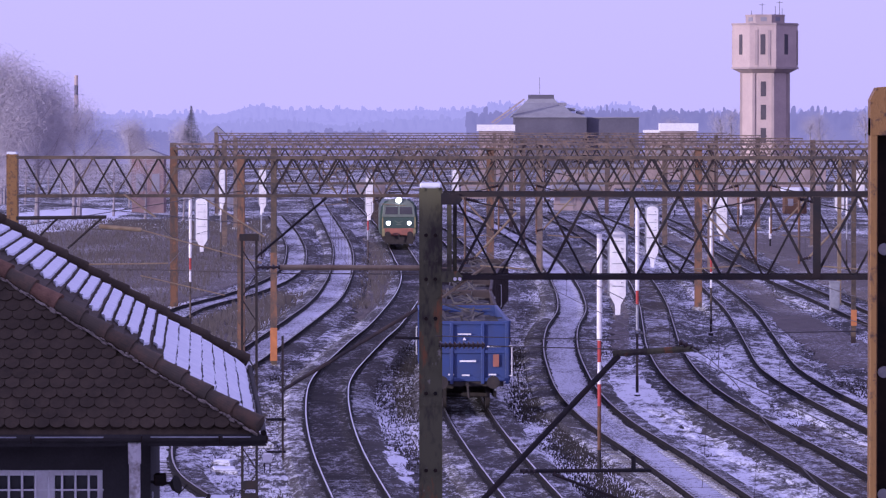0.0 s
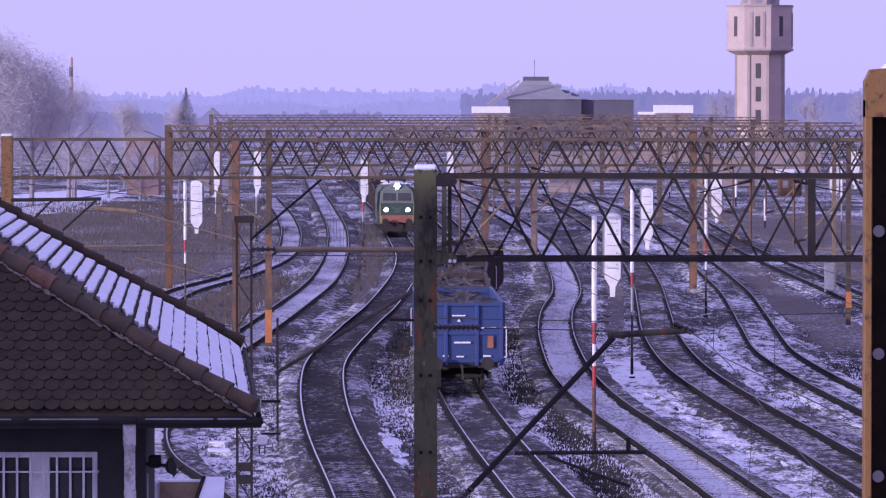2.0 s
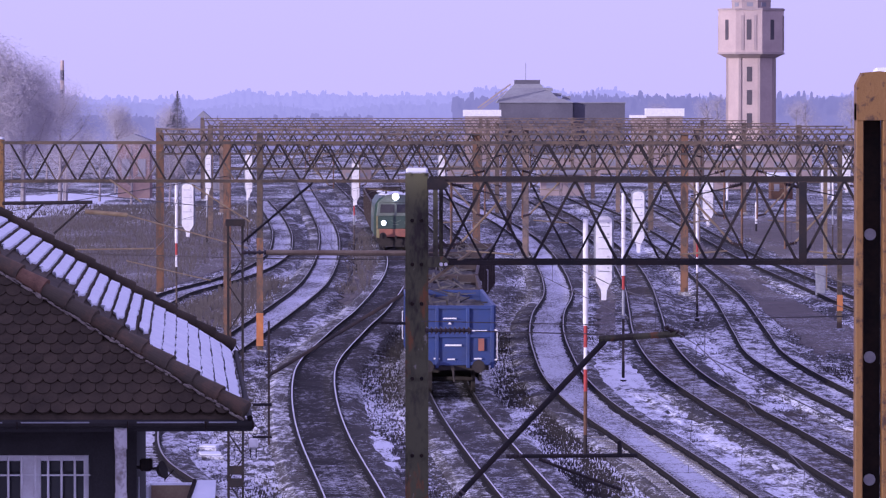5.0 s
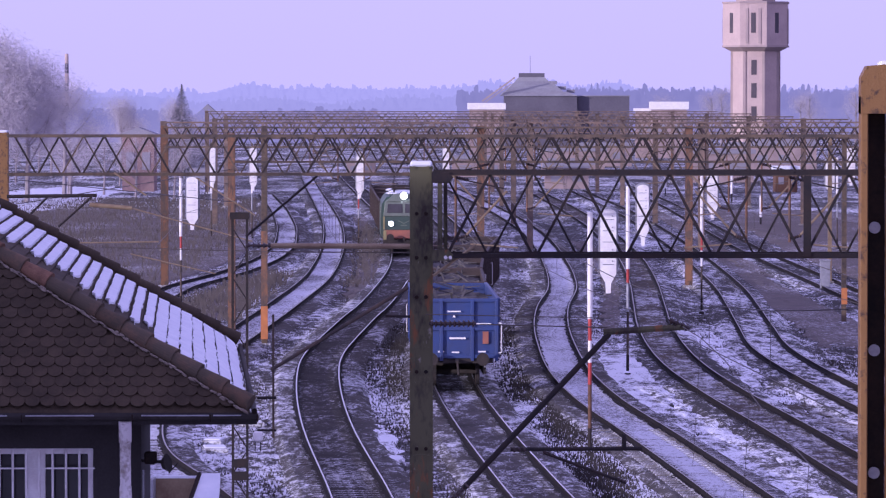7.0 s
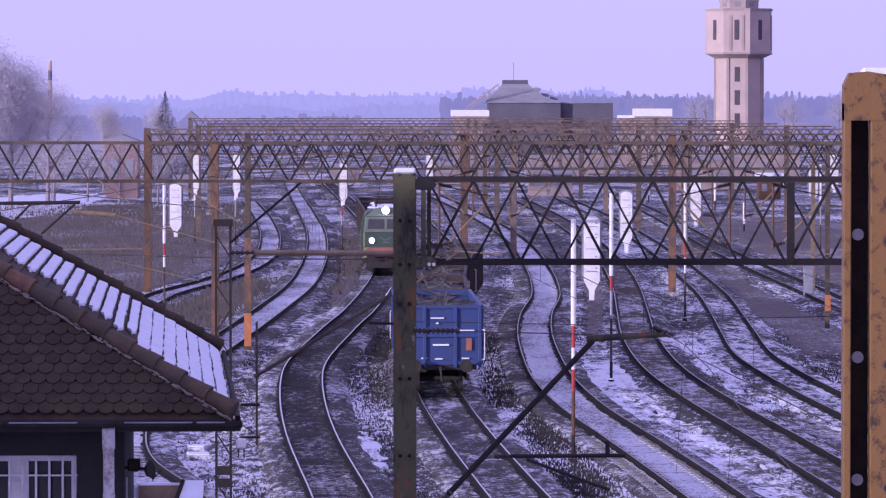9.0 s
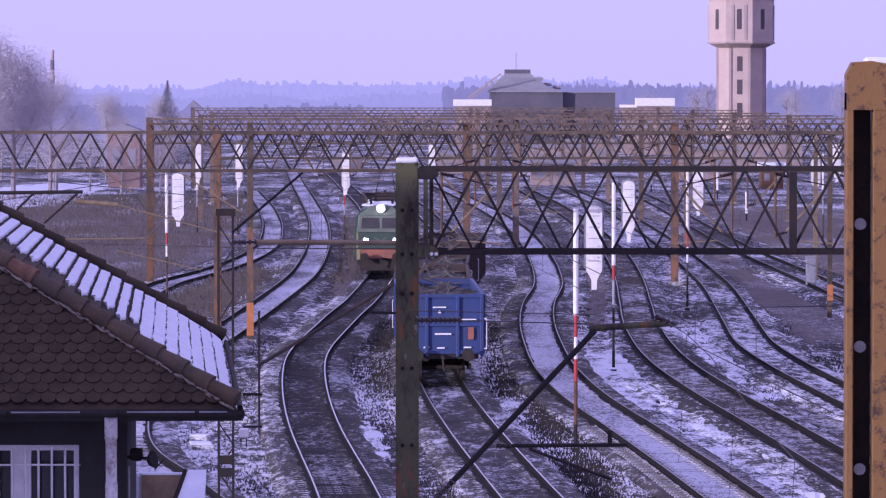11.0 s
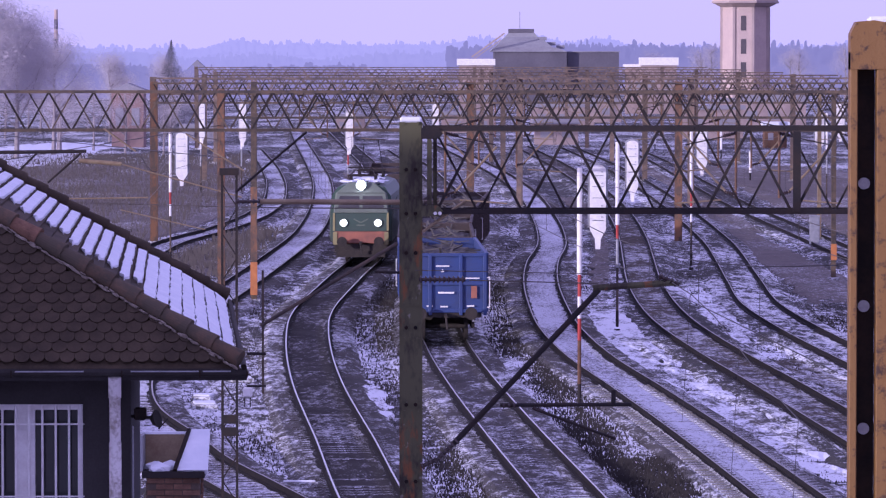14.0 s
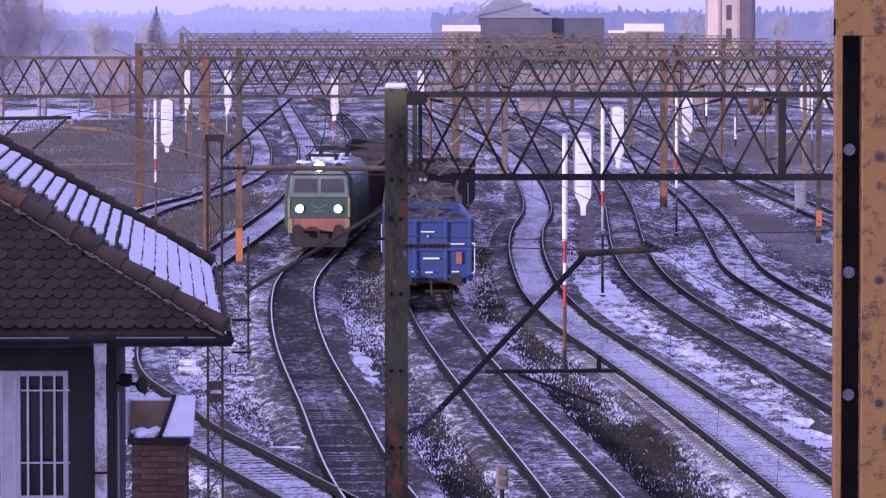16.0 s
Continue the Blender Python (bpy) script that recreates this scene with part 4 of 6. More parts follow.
def build_signal(x, y, top, bx, bw, bz0, bz1, label, bands="RWRWR"):
    """A light signal: banded pole, tall white board with a tapered foot and small hoods."""
    s = holder("light_signal", pose(x, y, -0.5), label, "railway signal", "light signals of the yard")
    z0 = 0.5
    base = part("base", _box((0, 0, 0.16), (0.22, 0.22, 0.32)), M_MELT, s)
    white_from = top * 0.62
    bm = bmesh.new()
    rod(bm, (0, 0, white_from), (0, 0, top + 0.5), 0.075, n=12)
    part("upper_pole", bm, M_WHITE, s)
    h = (white_from - 1.0) / len(bands)
    for i, c in enumerate(reversed(bands)):
        bm = bmesh.new()
        rod(bm, (0, 0, 1.0 + i * h), (0, 0, 1.0 + (i + 1) * h), 0.045 if c == "D" else 0.054, n=12)
        part("pole_band", bm, {"R": M_RED, "W": M_WHITE, "G": M_GREY, "B": M_BRICK, "D": M_LATTICE}[c], s)
    bm = bmesh.new()
    rod(bm, (0, 0, 0.4), (0, 0, 1.0), 0.055, n=12)
    part("pole_foot", bm, M_DARKSTEEL, s)
    bm = bmesh.new()
    pts = []
    r = bw / 2
    zt, zb = bz1 + 0.5, bz0 + 0.5
    for i in range(9):
        t = math.pi * i / 8
        pts.append((bx + r * math.cos(t), zt - r * 0.6 + r * 0.6 * math.sin(t)))
    pts += [(bx - r, zb + 0.55), (bx - r * 0.35, zb + 0.28), (bx - r * 0.3, zb), (bx + r * 0.3, zb), (bx + r * 0.35, zb + 0.28), (bx + r, zb + 0.55)]
    prism(bm, pts, -0.12, 0.08)
    part("board", bm, M_WHITE, s, "white enamelled signal housing")
    bm = bmesh.new()
    prism(bm, [(bx + (px - bx) * 1.28, pz + 0.06) for px, pz in pts[:10]] + [(bx + r * 1.28, zb + 0.6)], 0.1, 0.14)
    part("back_board", bm, M_GREY, s, "grey backing board")
    n = 5
    for i in range(n):
        z = zt - 0.3 - i * (zt - zb - 0.8) / n
        bm = bmesh.new()
        box(bm, (bx, -0.125, z), (bw * 0.7, 0.012, 0.02))
        rod(bm, (bx + r * 0.5, -0.16, z + 0.1), (bx + r * 0.5, -0.12, z + 0.1), 0.02, n=6)
        part("housing_seam", bm, M_GREY, s)
    for z in (zt - 0.5, zb + 0.5):
        bm = bmesh.new()
        bar(bm, (0, 0.06, z), (bx, 0.06, z), 0.05)
        part("bracket", bm, M_GREY, s)
    return s


build_signal(4.46, 127, 6.65, 0.52, 0.45, 4.35, 6.75, "tall light signal with a white housing on a red-banded pole", "RWRBB")
build_signal(7.15, 164, 6.7, 0.55, 0.42, 4.5, 6.75, "light signal with a white housing and one red band", "RGGDDD")
build_signal(12.75, 212, 6.4, 0.5, 0.48, 4.2, 6.5, "light signal with a white pointed housing", "RWDD")
build_signal(-12.1, 214, 6.2, 0.55, 0.55, 3.65, 6.2, "light signal with a white housing on a dark-footed white pole", "RWDDD")
build_signal(-5.1, 305, 5.9, 0.1, 0.5, 3.2, 6.4, "white light signal on a slim pole far down the yard", "RGDD")
build_signal(27.6, 305, 6.0, -0.5, 0.6, 3.4, 5.9, "far light signal with a white housing", "GGDD")
build_signal(31.3, 340, 6.2, 0.5, 0.6, 3.4, 6.4, "far light signal with a white housing on a banded pole", "GGDD")
build_signal(-16.4, 330, 5.7, 0.1, 0.4, 3.4, 6.4, "slim far light signal with a white housing", "GGDD")
build_signal(-13.4, 330, 5.7, 0.1, 0.5, 3.2, 6.4, "far light signal with a white tapered housing", "GGDD")
build_signal(0.9, 345, 5.9, 0.1, 0.5, 3.6, 6.2, "far light signal with a white tapered housing", "GGDD")

# ---- relay cabinet and orange marker ----
cab = holder("relay_cabinet", pose(20.9, 238, -0.5), "pale grey relay cabinet on a plinth in dead grass", "cabinet")
part("plinth", _box((0, 0, 0.15), (0.6, 0.5, 0.3)), M_CONC_SLEEPER, cab)
bm = bmesh.new()
box(bm, (0, 0, 1.05), (0.52, 0.45, 1.5))
soften(bm, 0.02)
part("body", bm, M_GREY, cab)
part("lid", _box((0, 0, 1.84), (0.58, 0.53, 0.08)), M_GREY, cab)
part("door", _box((0, -0.235, 1.05), (0.44, 0.02, 1.3)), M_GREY, cab)
for x, y, z1, m, foot in ((18.5, 201, 8.2, M_LATTICE, True), (21.85, 246, 8.0, M_PIPE, False)):
    mk = holder("catenary_mast", Matrix.Identity(4), "slim brown catenary mast with an orange foot" if foot else "slim tan catenary mast behind the cabinet", "mast")
    build_post(mk, x, y, z1, m, 0.2)
    if foot:
        part("painted_foot", _box((x, y - 0.24, 1.05), (0.26, 0.04, 0.72)), M_SIGNAL_ORANGE, mk, "orange-painted plate")


def dwarf_signal(x, y, h, label):
    d = holder("dwarf_signal", pose(x, y, -0.35), label, "railway signal")
    bm = bmesh.new()
    rod(bm, (0, 0, 0), (0, 0, h * 0.5), 0.05, n=8)
    part("post", bm, M_DARKSTEEL, d)
    bm = bmesh.new()
    box(bm, (0, 0, h * 0.68), (0.26, 0.2, h * 0.6))
    soften(bm, 0.03)
    b = part("housing", bm, M_DWARF, d)
    for z in (h * 0.55, h * 0.82):
        bm = bmesh.new()
        rod(bm, (0, -0.16, z), (0, -0.09, z), 0.075, n=12)
        part("lens_hood", bm, M_LATTICE, b)


dwarf_signal(1.98, 94, 0.85, "grey dwarf signal with two lens hoods in dry weeds")
for i, (x, y, w, d, a) in enumerate(((-6.3, 128.5, 0.75, 2.4, 5), (-6.45, 131.5, 0.6, 1.8, -8), (-5.7, 139, 0.7, 2.0, 12), (-2.9, 104.5, 0.9, 0.3, 2))):
    c = holder("cable_trough_cover", pose(x, y, -0.24, 0, 0, a), "concrete trough cover under a slab of snow", "cover", "trough covers beside the track")
    bm = bmesh.new()
    box(bm, (0, 0, 0), (w, d * 0.6, 0.16))
    soften(bm, 0.02)
    part("slab", bm, M_CONC_SLEEPER, c)
    bm = bmesh.new()
    box(bm, (0, 0, 0.1), (w * 0.85, d * 0.42, 0.05))
    soften(bm, 0.025)
    part("snow", bm, M_SNOW, c, "snow lying on the cover")

# ---- open wagons ----


def build_wheelset(parent, y):
    bm = bmesh.new()
    rod(bm, (-0.8, y, 0.46), (0.8, y, 0.46), 0.08, n=8)
    for s in (-1, 1):
        rod(bm, (s * 0.68, y, 0.46), (s * 0.81, y, 0.46), 0.46, n=20)
    part("wheelset", bm, M_UNDER, parent)


def build_wagon(label, paint, load, closed=False):
    """An open four-axle wagon, 14 m long; its near end at y = 0, the origin on the rail head."""
    w = holder("open_wagon", Matrix.Identity(4), label, "wagon", "standing goods wagons" if not closed else "goods wagons of the train")
    L, W, z0, z1 = 13.2, 2.84, 1.02, 3.0
    for s in (-1, 1):
        bm = bmesh.new()
        box(bm, (s * (W / 2 - 0.02), L / 2, (z0 + z1) / 2), (0.04, L - 0.1, z1 - z0))
        part("side_wall", bm, paint, w)
        for i in range(10):
            bm = bmesh.new()
            box(bm, (s * (W / 2 + 0.03), 0.3 + i * (L - 0.6) / 9, (z0 + z1) / 2), (0.06, 0.1, z1 - z0))
            part("side_rib", bm, paint, w)
        bm = bmesh.new()
        box(bm, (s * (W / 2), L / 2, z1 + 0.03), (0.12, L, 0.1))
        soften(bm, 0.01)
        part("top_rail", bm, paint, w)
    for y, face in ((0.05, -1), (L - 0.05, 1)):
        e = part("end_wall", _box((0, y, (z0 + z1) / 2), (W - 0.04, 0.04, z1 - z0)), paint, w)
        for x in (-W / 2 + 0.06, -0.53, 0.53, W / 2 - 0.06):
            bm = bmesh.new()
            box(bm, (x, y + face * 0.07, (z0 + z1) / 2 - 0.05), (0.12, 0.1, z1 - z0 + 0.1))
            soften(bm, 0.015)
            part("end_post", bm, paint, e)
        for z in (z0 + 0.05, 2.02, z1):
            bm = bmesh.new()
            box(bm, (0, y + face * 0.05, z), (W, 0.08, 0.12))
            soften(bm, 0.012)
            part("end_rail", bm, paint, e)
    if not closed:
        # plates and marks of the near end
        for x, z, a, b in ((-0.1, 2.62, 0.46, 0.045), (0.92, 2.2, 0.5, 0.04), (0.02, 1.70, 0.56, 0.06), (0.86, 1.24, 0.26, 0.05), (-0.05, 1.22, 0.26, 0.05), (-0.55, 1.24, 0.2, 0.05)):
            part("marking_bar", _box((x, -0.045, z), (a, 0.01, b)), M_WHITE, w, "white stencilled marking")
        bm = bmesh.new()
        rod(bm, (-0.1, -0.06, 2.45), (-0.1, -0.04, 2.45), 0.07, 0.07, n=3)
        part("marking_sign", bm, M_WHITE, w)
        part("warning_plate", _box((0.98, -0.05, 1.72), (0.2, 0.01, 0.42)), M_ORANGE, w, "orange hazard plate")
        for sx in (-1, 1):
            bm = bmesh.new()
            x = sx * (W / 2 + 0.1)
            bar(bm, (x, -0.06, 1.2), (x, -0.06, 2.22), 0.03)
            bar(bm, (x, -0.06, 1.2), (x - sx * 0.1, -0.02, 1.2), 0.03)
            bar(bm, (x, -0.06, 2.22), (x - sx * 0.1, -0.02, 2.22), 0.03)
            part("hand_rail", bm, M_WHITE, w, "white hand rail")
            bm = bmesh.new()
            box(bm, (sx * 1.1, -0.1, 0.72), (0.36, 0.2, 0.03))
            bar(bm, (sx * 0.95, -0.1, 0.72), (sx * 0.95, -0.05, 1.0), 0.03)
            bar(bm, (sx * 1.25, -0.1, 0.72), (sx * 1.25, -0.05, 1.0), 0.03)
            part("step", bm, M_GREY, w)
    bm = bmesh.new()
    box(bm, (0, L / 2, 0.94), (W - 0.3, L, 0.2))
    part("underframe", bm, M_UNDER, w)
    for y, face in ((0.0, -1), (L, 1)):
        for x in (-0.875, 0.875):
            bm = bmesh.new()
            rod(bm, (x, y, 1.0), (x, y + face * 0.45, 1.0), 0.09, n=10)
            rod(bm, (x, y + face * 0.42, 1.0), (x, y + face * 0.5, 1.0), 0.22, n=14)
            part("buffer", bm, M_UNDER, w)
        bm = bmesh.new()
        bar(bm, (0, y, 0.95), (0, y + face * 0.35, 0.9), 0.1)
        bar(bm, (0, y + face * 0.3, 0.95), (0.05, y + face * 0.32, 0.45), 0.06)
        part("coupling", bm, M_UNDER, w)
    for y in (1.6, 3.4, 9.8, 11.6):
        build_wheelset(w, y)
    for y in (2.5, 10.7):
        bm = bmesh.new()
        for s in (-1, 1):
            box(bm, (s * 0.98, y, 0.55), (0.12, 2.5, 0.3))
        box(bm, (0, y, 0.6), (1.9, 0.5, 0.25))
        part("bogie_frame", bm, M_UNDER, w)
    bm = bmesh.new()
    nx, ny = 10, 40
    grid = [[bm.verts.new((-W / 2 + 0.06 + (W - 0.12) * i / nx, 0.12 + (L - 0.24) * j / ny,
                           z1 - 0.33 + 0.2 * noise.noise((i * 0.6, j * 0.35, len(label))) + 0.25 * math.sin(math.pi * i / nx) * (0.4 + 0.3 * math.sin(j * 0.4))))
             for i in range(nx + 1)] for j in range(ny + 1)]
    for j in range(ny):
        for i in range(nx):
            bm.faces.new((grid[j][i], grid[j][i + 1], grid[j + 1][i + 1], grid[j + 1][i]))
    part("load", bm, load, w, "heaped frosty scrap load")
    if not closed:
        rng = random.Random(len(label))
        bm = bmesh.new()
        for i in range(34):
            c = Vector((rng.uniform(-1.2, 1.2), rng.uniform(0.3, L - 0.3), z1 + rng.uniform(-0.25, 0.02)))
            d = Vector((rng.uniform(-1, 1), rng.uniform(-1, 1), rng.uniform(-0.3, 0.5))).normalized() * rng.uniform(0.2, 0.6)
            bar(bm, c - d, c + d, rng.uniform(0.03, 0.1), rng.uniform(0.02, 0.06))
        tagged(part("scrap", bm, load, w, "bent scrap metal"), kind="stuff")
    return w


WAGON_AT = 152.0
wagons = []
first = build_wagon("blue open goods wagon loaded with scrap on the track", M_BLUE, M_LOAD)
wagons.append((first, 0.0))
second = build_wagon("weathered brown open goods wagon loaded with scrap behind the blue one", M_BROWNWAG, M_LOAD)
for k in range(1, 5):
    o = second if k == 1 else copy_thing(second, Matrix.Identity(4))
    wagons.append((o, 14.3 * k))

# ---- locomotive ----


def build_loco():
    c = holder("electric_locomotive", Matrix.Identity(4), "green electric locomotive with an orange-red front skirt and burning headlights", "locomotive")
    L, W = 15.9, 2.95
    sec = [(-W / 2, 1.05), (W / 2, 1.05), (W / 2, 2.35), (W / 2 - 0.06, 3.2), (W / 2 - 0.35, 3.62), (0.5, 3.82), (-0.5, 3.82), (-W / 2 + 0.35, 3.62), (-W / 2 + 0.06, 3.2), (-W / 2, 2.35)]
    bm = bmesh.new()
    prism(bm, sec, 0.55, L - 0.55)
    body = part("body", bm, M_GREEN, c)
    FW = W - 0.2
    # cab front: lower green nose, pale band at the windows, sloped brow
    bm = bmesh.new()
    lo = [(-FW / 2 + 0.08, 1.5), (FW / 2 - 0.08, 1.5), (FW / 2 - 0.06, 2.42), (-FW / 2 + 0.06, 2.42)]
    prism(bm, lo, 0.0, 0.6)
    soften(bm, 0.05)
    part("nose", bm, M_GREEN, c)
    bm = bmesh.new()
    f = [(-FW / 2 + 0.08, 0.02, 2.43), (FW / 2 - 0.08, 0.02, 2.43), (FW / 2 - 0.2, 0.32, 3.35), (-FW / 2 + 0.2, 0.32, 3.35)]
    k = [(-FW / 2 + 0.04, 0.7, 2.43), (FW / 2 - 0.04, 0.7, 2.43), (FW / 2 - 0.12, 0.7, 3.35), (-FW / 2 + 0.12, 0.7, 3.35)]
    v = [bm.verts.new(p) for p in f + k]
    for q in ((0, 1, 2, 3), (4, 5, 6, 7), (0, 1, 5, 4), (1, 2, 6, 5), (2, 3, 7, 6), (3, 0, 4, 7)):
        bm.faces.new([v[i] for i in q])
    soften(bm, 0.03)
    cabf = part("cab_front", bm, M_PALEGREEN, c, "pale grey-green window band")
    bm = bmesh.new()
    f = [(-FW / 2 + 0.22, 0.3, 3.36), (FW / 2 - 0.22, 0.3, 3.36), (0.6, 0.55, 3.84), (-0.6, 0.55, 3.84)]
    k = [(-FW / 2 + 0.14, 0.9, 3.36), (FW / 2 - 0.14, 0.9, 3.36), (0.6, 0.9, 3.86), (-0.6, 0.9, 3.86)]
    v = [bm.verts.new(p) for p in f + k]
    for q in ((0, 1, 2, 3), (4, 5, 6, 7), (0, 1, 5, 4), (1, 2, 6, 5), (2, 3, 7, 6), (3, 0, 4, 7)):
        bm.faces.new([v[i] for i in q])
    part("brow", bm, M_PALEGREEN, c)
    for s in (-1, 1):
        bm = bmesh.new()
        x0, x1 = s * 0.08, s * 1.08
        p = [(x0, 0.055, 2.62), (x1, 0.055, 2.62), (x1 - s * 0.06, 0.255, 3.2), (x0, 0.255, 3.2)]
        v = [bm.verts.new((x, y, z)) for x, y, z in p] + [bm.verts.new((x, y + 0.05, z)) for x, y, z in p]
        for q in ((0, 1, 2, 3), (4, 5, 6, 7), (0, 1, 5, 4), (1, 2, 6, 5), (2, 3, 7, 6), (3, 0, 4, 7)):
            bm.faces.new([v[i] for i in q])
        part("windscreen", bm, M_CABGLASS, cabf, "dark windscreen pane")
    bm = bmesh.new()
    bar(bm, (-1.3, -0.02, 2.44), (1.3, -0.02, 2.44), 0.04, 0.05)
    part("trim_strip", bm, M_PALEGREEN, c, "pale horizontal trim strip")
    bm = bmesh.new()
    prism(bm, [(-1.3, 1.2), (-1.0, 0.95), (1.0, 0.95), (1.3, 1.2), (1.28, 1.52), (-1.28, 1.52)], -0.03, 0.55)
    soften(bm, 0.03)
    part("skirt", bm, M_ORANGE, c, "orange-red front skirt")
    for s in (-1, 1):
        part("skirt_corner", _box((s * 1.22, -0.04, 1.2), (0.2, 0.06, 0.6)), M_CORNER, c, "yellowish corner panel")
        part("corner_stripe", _box((s * 1.28, -0.012, 1.98), (0.1, 0.03, 0.84)), M_CORNER, c)
        bm = bmesh.new()
        rod(bm, (s * 0.82, -0.06, 1.93), (s * 0.82, 0.02, 1.93), 0.21, n=18)
        hd = part("headlight_housing", bm, M_PALEGREEN, c)
        bm = bmesh.new()
        rod(bm, (s * 0.82, -0.09, 1.93), (s * 0.82, -0.055, 1.93), 0.155, n=18)
        part("headlight", bm, M_LAMP, hd, "burning white headlight")
        bm = bmesh.new()
        rod(bm, (s * 0.875, 0.0, 1.05), (s * 0.875, -0.5, 1.05), 0.1, n=10)
        rod(bm, (s * 0.875, -0.47, 1.05), (s * 0.875, -0.55, 1.05), 0.24, n=16)
        part("buffer", bm, M_UNDER, c)
    bm = bmesh.new()
    rod(bm, (0, 0.3, 3.72), (0, 0.75, 3.72), 0.26, n=18)
    tl = part("top_light_housing", bm, M_PALEGREEN, c)
    bm = bmesh.new()
    rod(bm, (0, 0.24, 3.72), (0, 0.29, 3.72), 0.22, n=18)
    part("top_headlight", bm, M_LAMP, tl, "burning white top headlight")
    part("marking_bar", _box((0, -0.01, 1.82), (0.4, 0.02, 0.06)), M_PALEGREEN, c)
    bm = bmesh.new()
    for s in (-1, 1):
        bar(bm, (s * 0.34, -0.012, 2.12), (0, -0.012, 1.94), 0.02, 0.05)
    part("emblem", bm, M_PALEGREEN, c, "pale winged emblem")
    bm = bmesh.new()
    box(bm, (0, 0.1, 0.75), (2.5, 0.15, 0.35))
    box(bm, (0, 0.0, 0.45), (2.3, 0.08, 0.3))
    part("snow_plough", bm, M_UNDER, c)
    bm = bmesh.new()
    bar(bm, (0, 0, 1.0), (0, -0.4, 0.95), 0.12)
    bar(bm, (0, -0.35, 1.0), (0.05, -0.36, 0.5), 0.07)
    part("coupling", bm, M_UNDER, c)
    for y0 in (1.9, 4.95, 10.9, 13.95):
        build_wheelset(c, y0)
    for y0 in (3.4, 12.4):
        bm = bmesh.new()
        for s in (-1, 1):
            box(bm, (s * 1.05, y0, 0.6), (0.14, 4.2, 0.4))
        part("bogie_frame", bm, M_UNDER, c)
    bm = bmesh.new()
    box(bm, (0, L / 2, 0.85), (2.6, L - 1.5, 0.42))
    part("underframe", bm, M_UNDER, c)
    # snow on the roof, roof gear and pantographs
    bm = bmesh.new()
    rng = random.Random(8)
    for i in range(26):
        bmesh.ops.create_icosphere(bm, subdivisions=1, radius=1, matrix=Matrix.Translation((rng.uniform(-0.9, 0.9), rng.uniform(1.0, 15), 3.84)) @ Matrix.Diagonal((rng.uniform(0.2, 0.5), rng.uniform(0.4, 1.0), rng.uniform(0.05, 0.11), 1)))
    tagged(part("roof_snow", bm, M_SNOW, c, "patches of snow on the roof"), kind="stuff")
    for y0, up in ((3.0, 0.35), (12.9, 1.5)):
        bm = bmesh.new()
        for s in (-1, 1):
            rod(bm, (s * 0.6, y0 - 0.9, 4.15), (s * 0.45, y0 + 0.6, 4.15 + up / 2), 0.03, n=6)
            rod(bm, (s * 0.45, y0 + 0.6, 4.15 + up / 2), (s * 0.35, y0 - 0.3, 4.15 + up), 0.02, n=6)
            rod(bm, (s * 0.6, y0 - 0.9, 3.8), (s * 0.6, y0 - 0.9, 4.15), 0.05, n=8)
            rod(bm, (s * 0.6, y0 + 0.9, 3.8), (s * 0.6, y0 + 0.9, 4.15), 0.05, n=8)
        rod(bm, (-0.75, y0 - 0.3, 4.15 + up), (0.75, y0 - 0.3, 4.15 + up), 0.03, n=6)
        bar(bm, (-0.7, y0 - 0.9, 4.12), (0.7, y0 - 0.9, 4.12), 0.08)
        bar(bm, (-0.7, y0 + 0.9, 4.12), (0.7, y0 + 0.9, 4.12), 0.08)
        part("pantograph", bm, M_DARKSTEEL, c, "folded steel pantograph")
    for s in (-1, 1):
        for i in range(5):
            part("side_vent", _box((s * (W / 2 - 0.01), 3.5 + i * 2.1, 2.6), (0.04, 1.2, 0.7)), M_PALEGREEN, body)
        bm = bmesh.new()
        bar(bm, (s * 1.5, 0.9, 1.2), (s * 1.5, 0.9, 2.6), 0.03)
        part("hand_rail", bm, M_PALEGREEN, c)
    return c


loco = build_loco()
tow = build_wagon("dark brown goods wagon drawn by the locomotive", M_BROWNWAG, M_UNDER, True)
train = [(loco, 0.0), (tow, 16.9)]
for k in range(1, 4):
    train.append((copy_thing(tow, Matrix.Identity(4)), 16.9 + 14.3 * k))

# ---- overhead wires ----


def cable(points, r):
    """A thin continuous wire through the points."""
    bm = bmesh.new()
    rings = []
    for x, y, z in points:
        rings.append([bm.verts.new((x + r * math.cos(a), y, z + r * math.sin(a))) for a in (0.5, 2.6, 4.7)])
    for a, b in zip(rings[:-1], rings[1:]):
        for i in range(3):
            bm.faces.new((a[i], a[(i + 1) % 3], b[(i + 1) % 3], b[i]))
    return bm


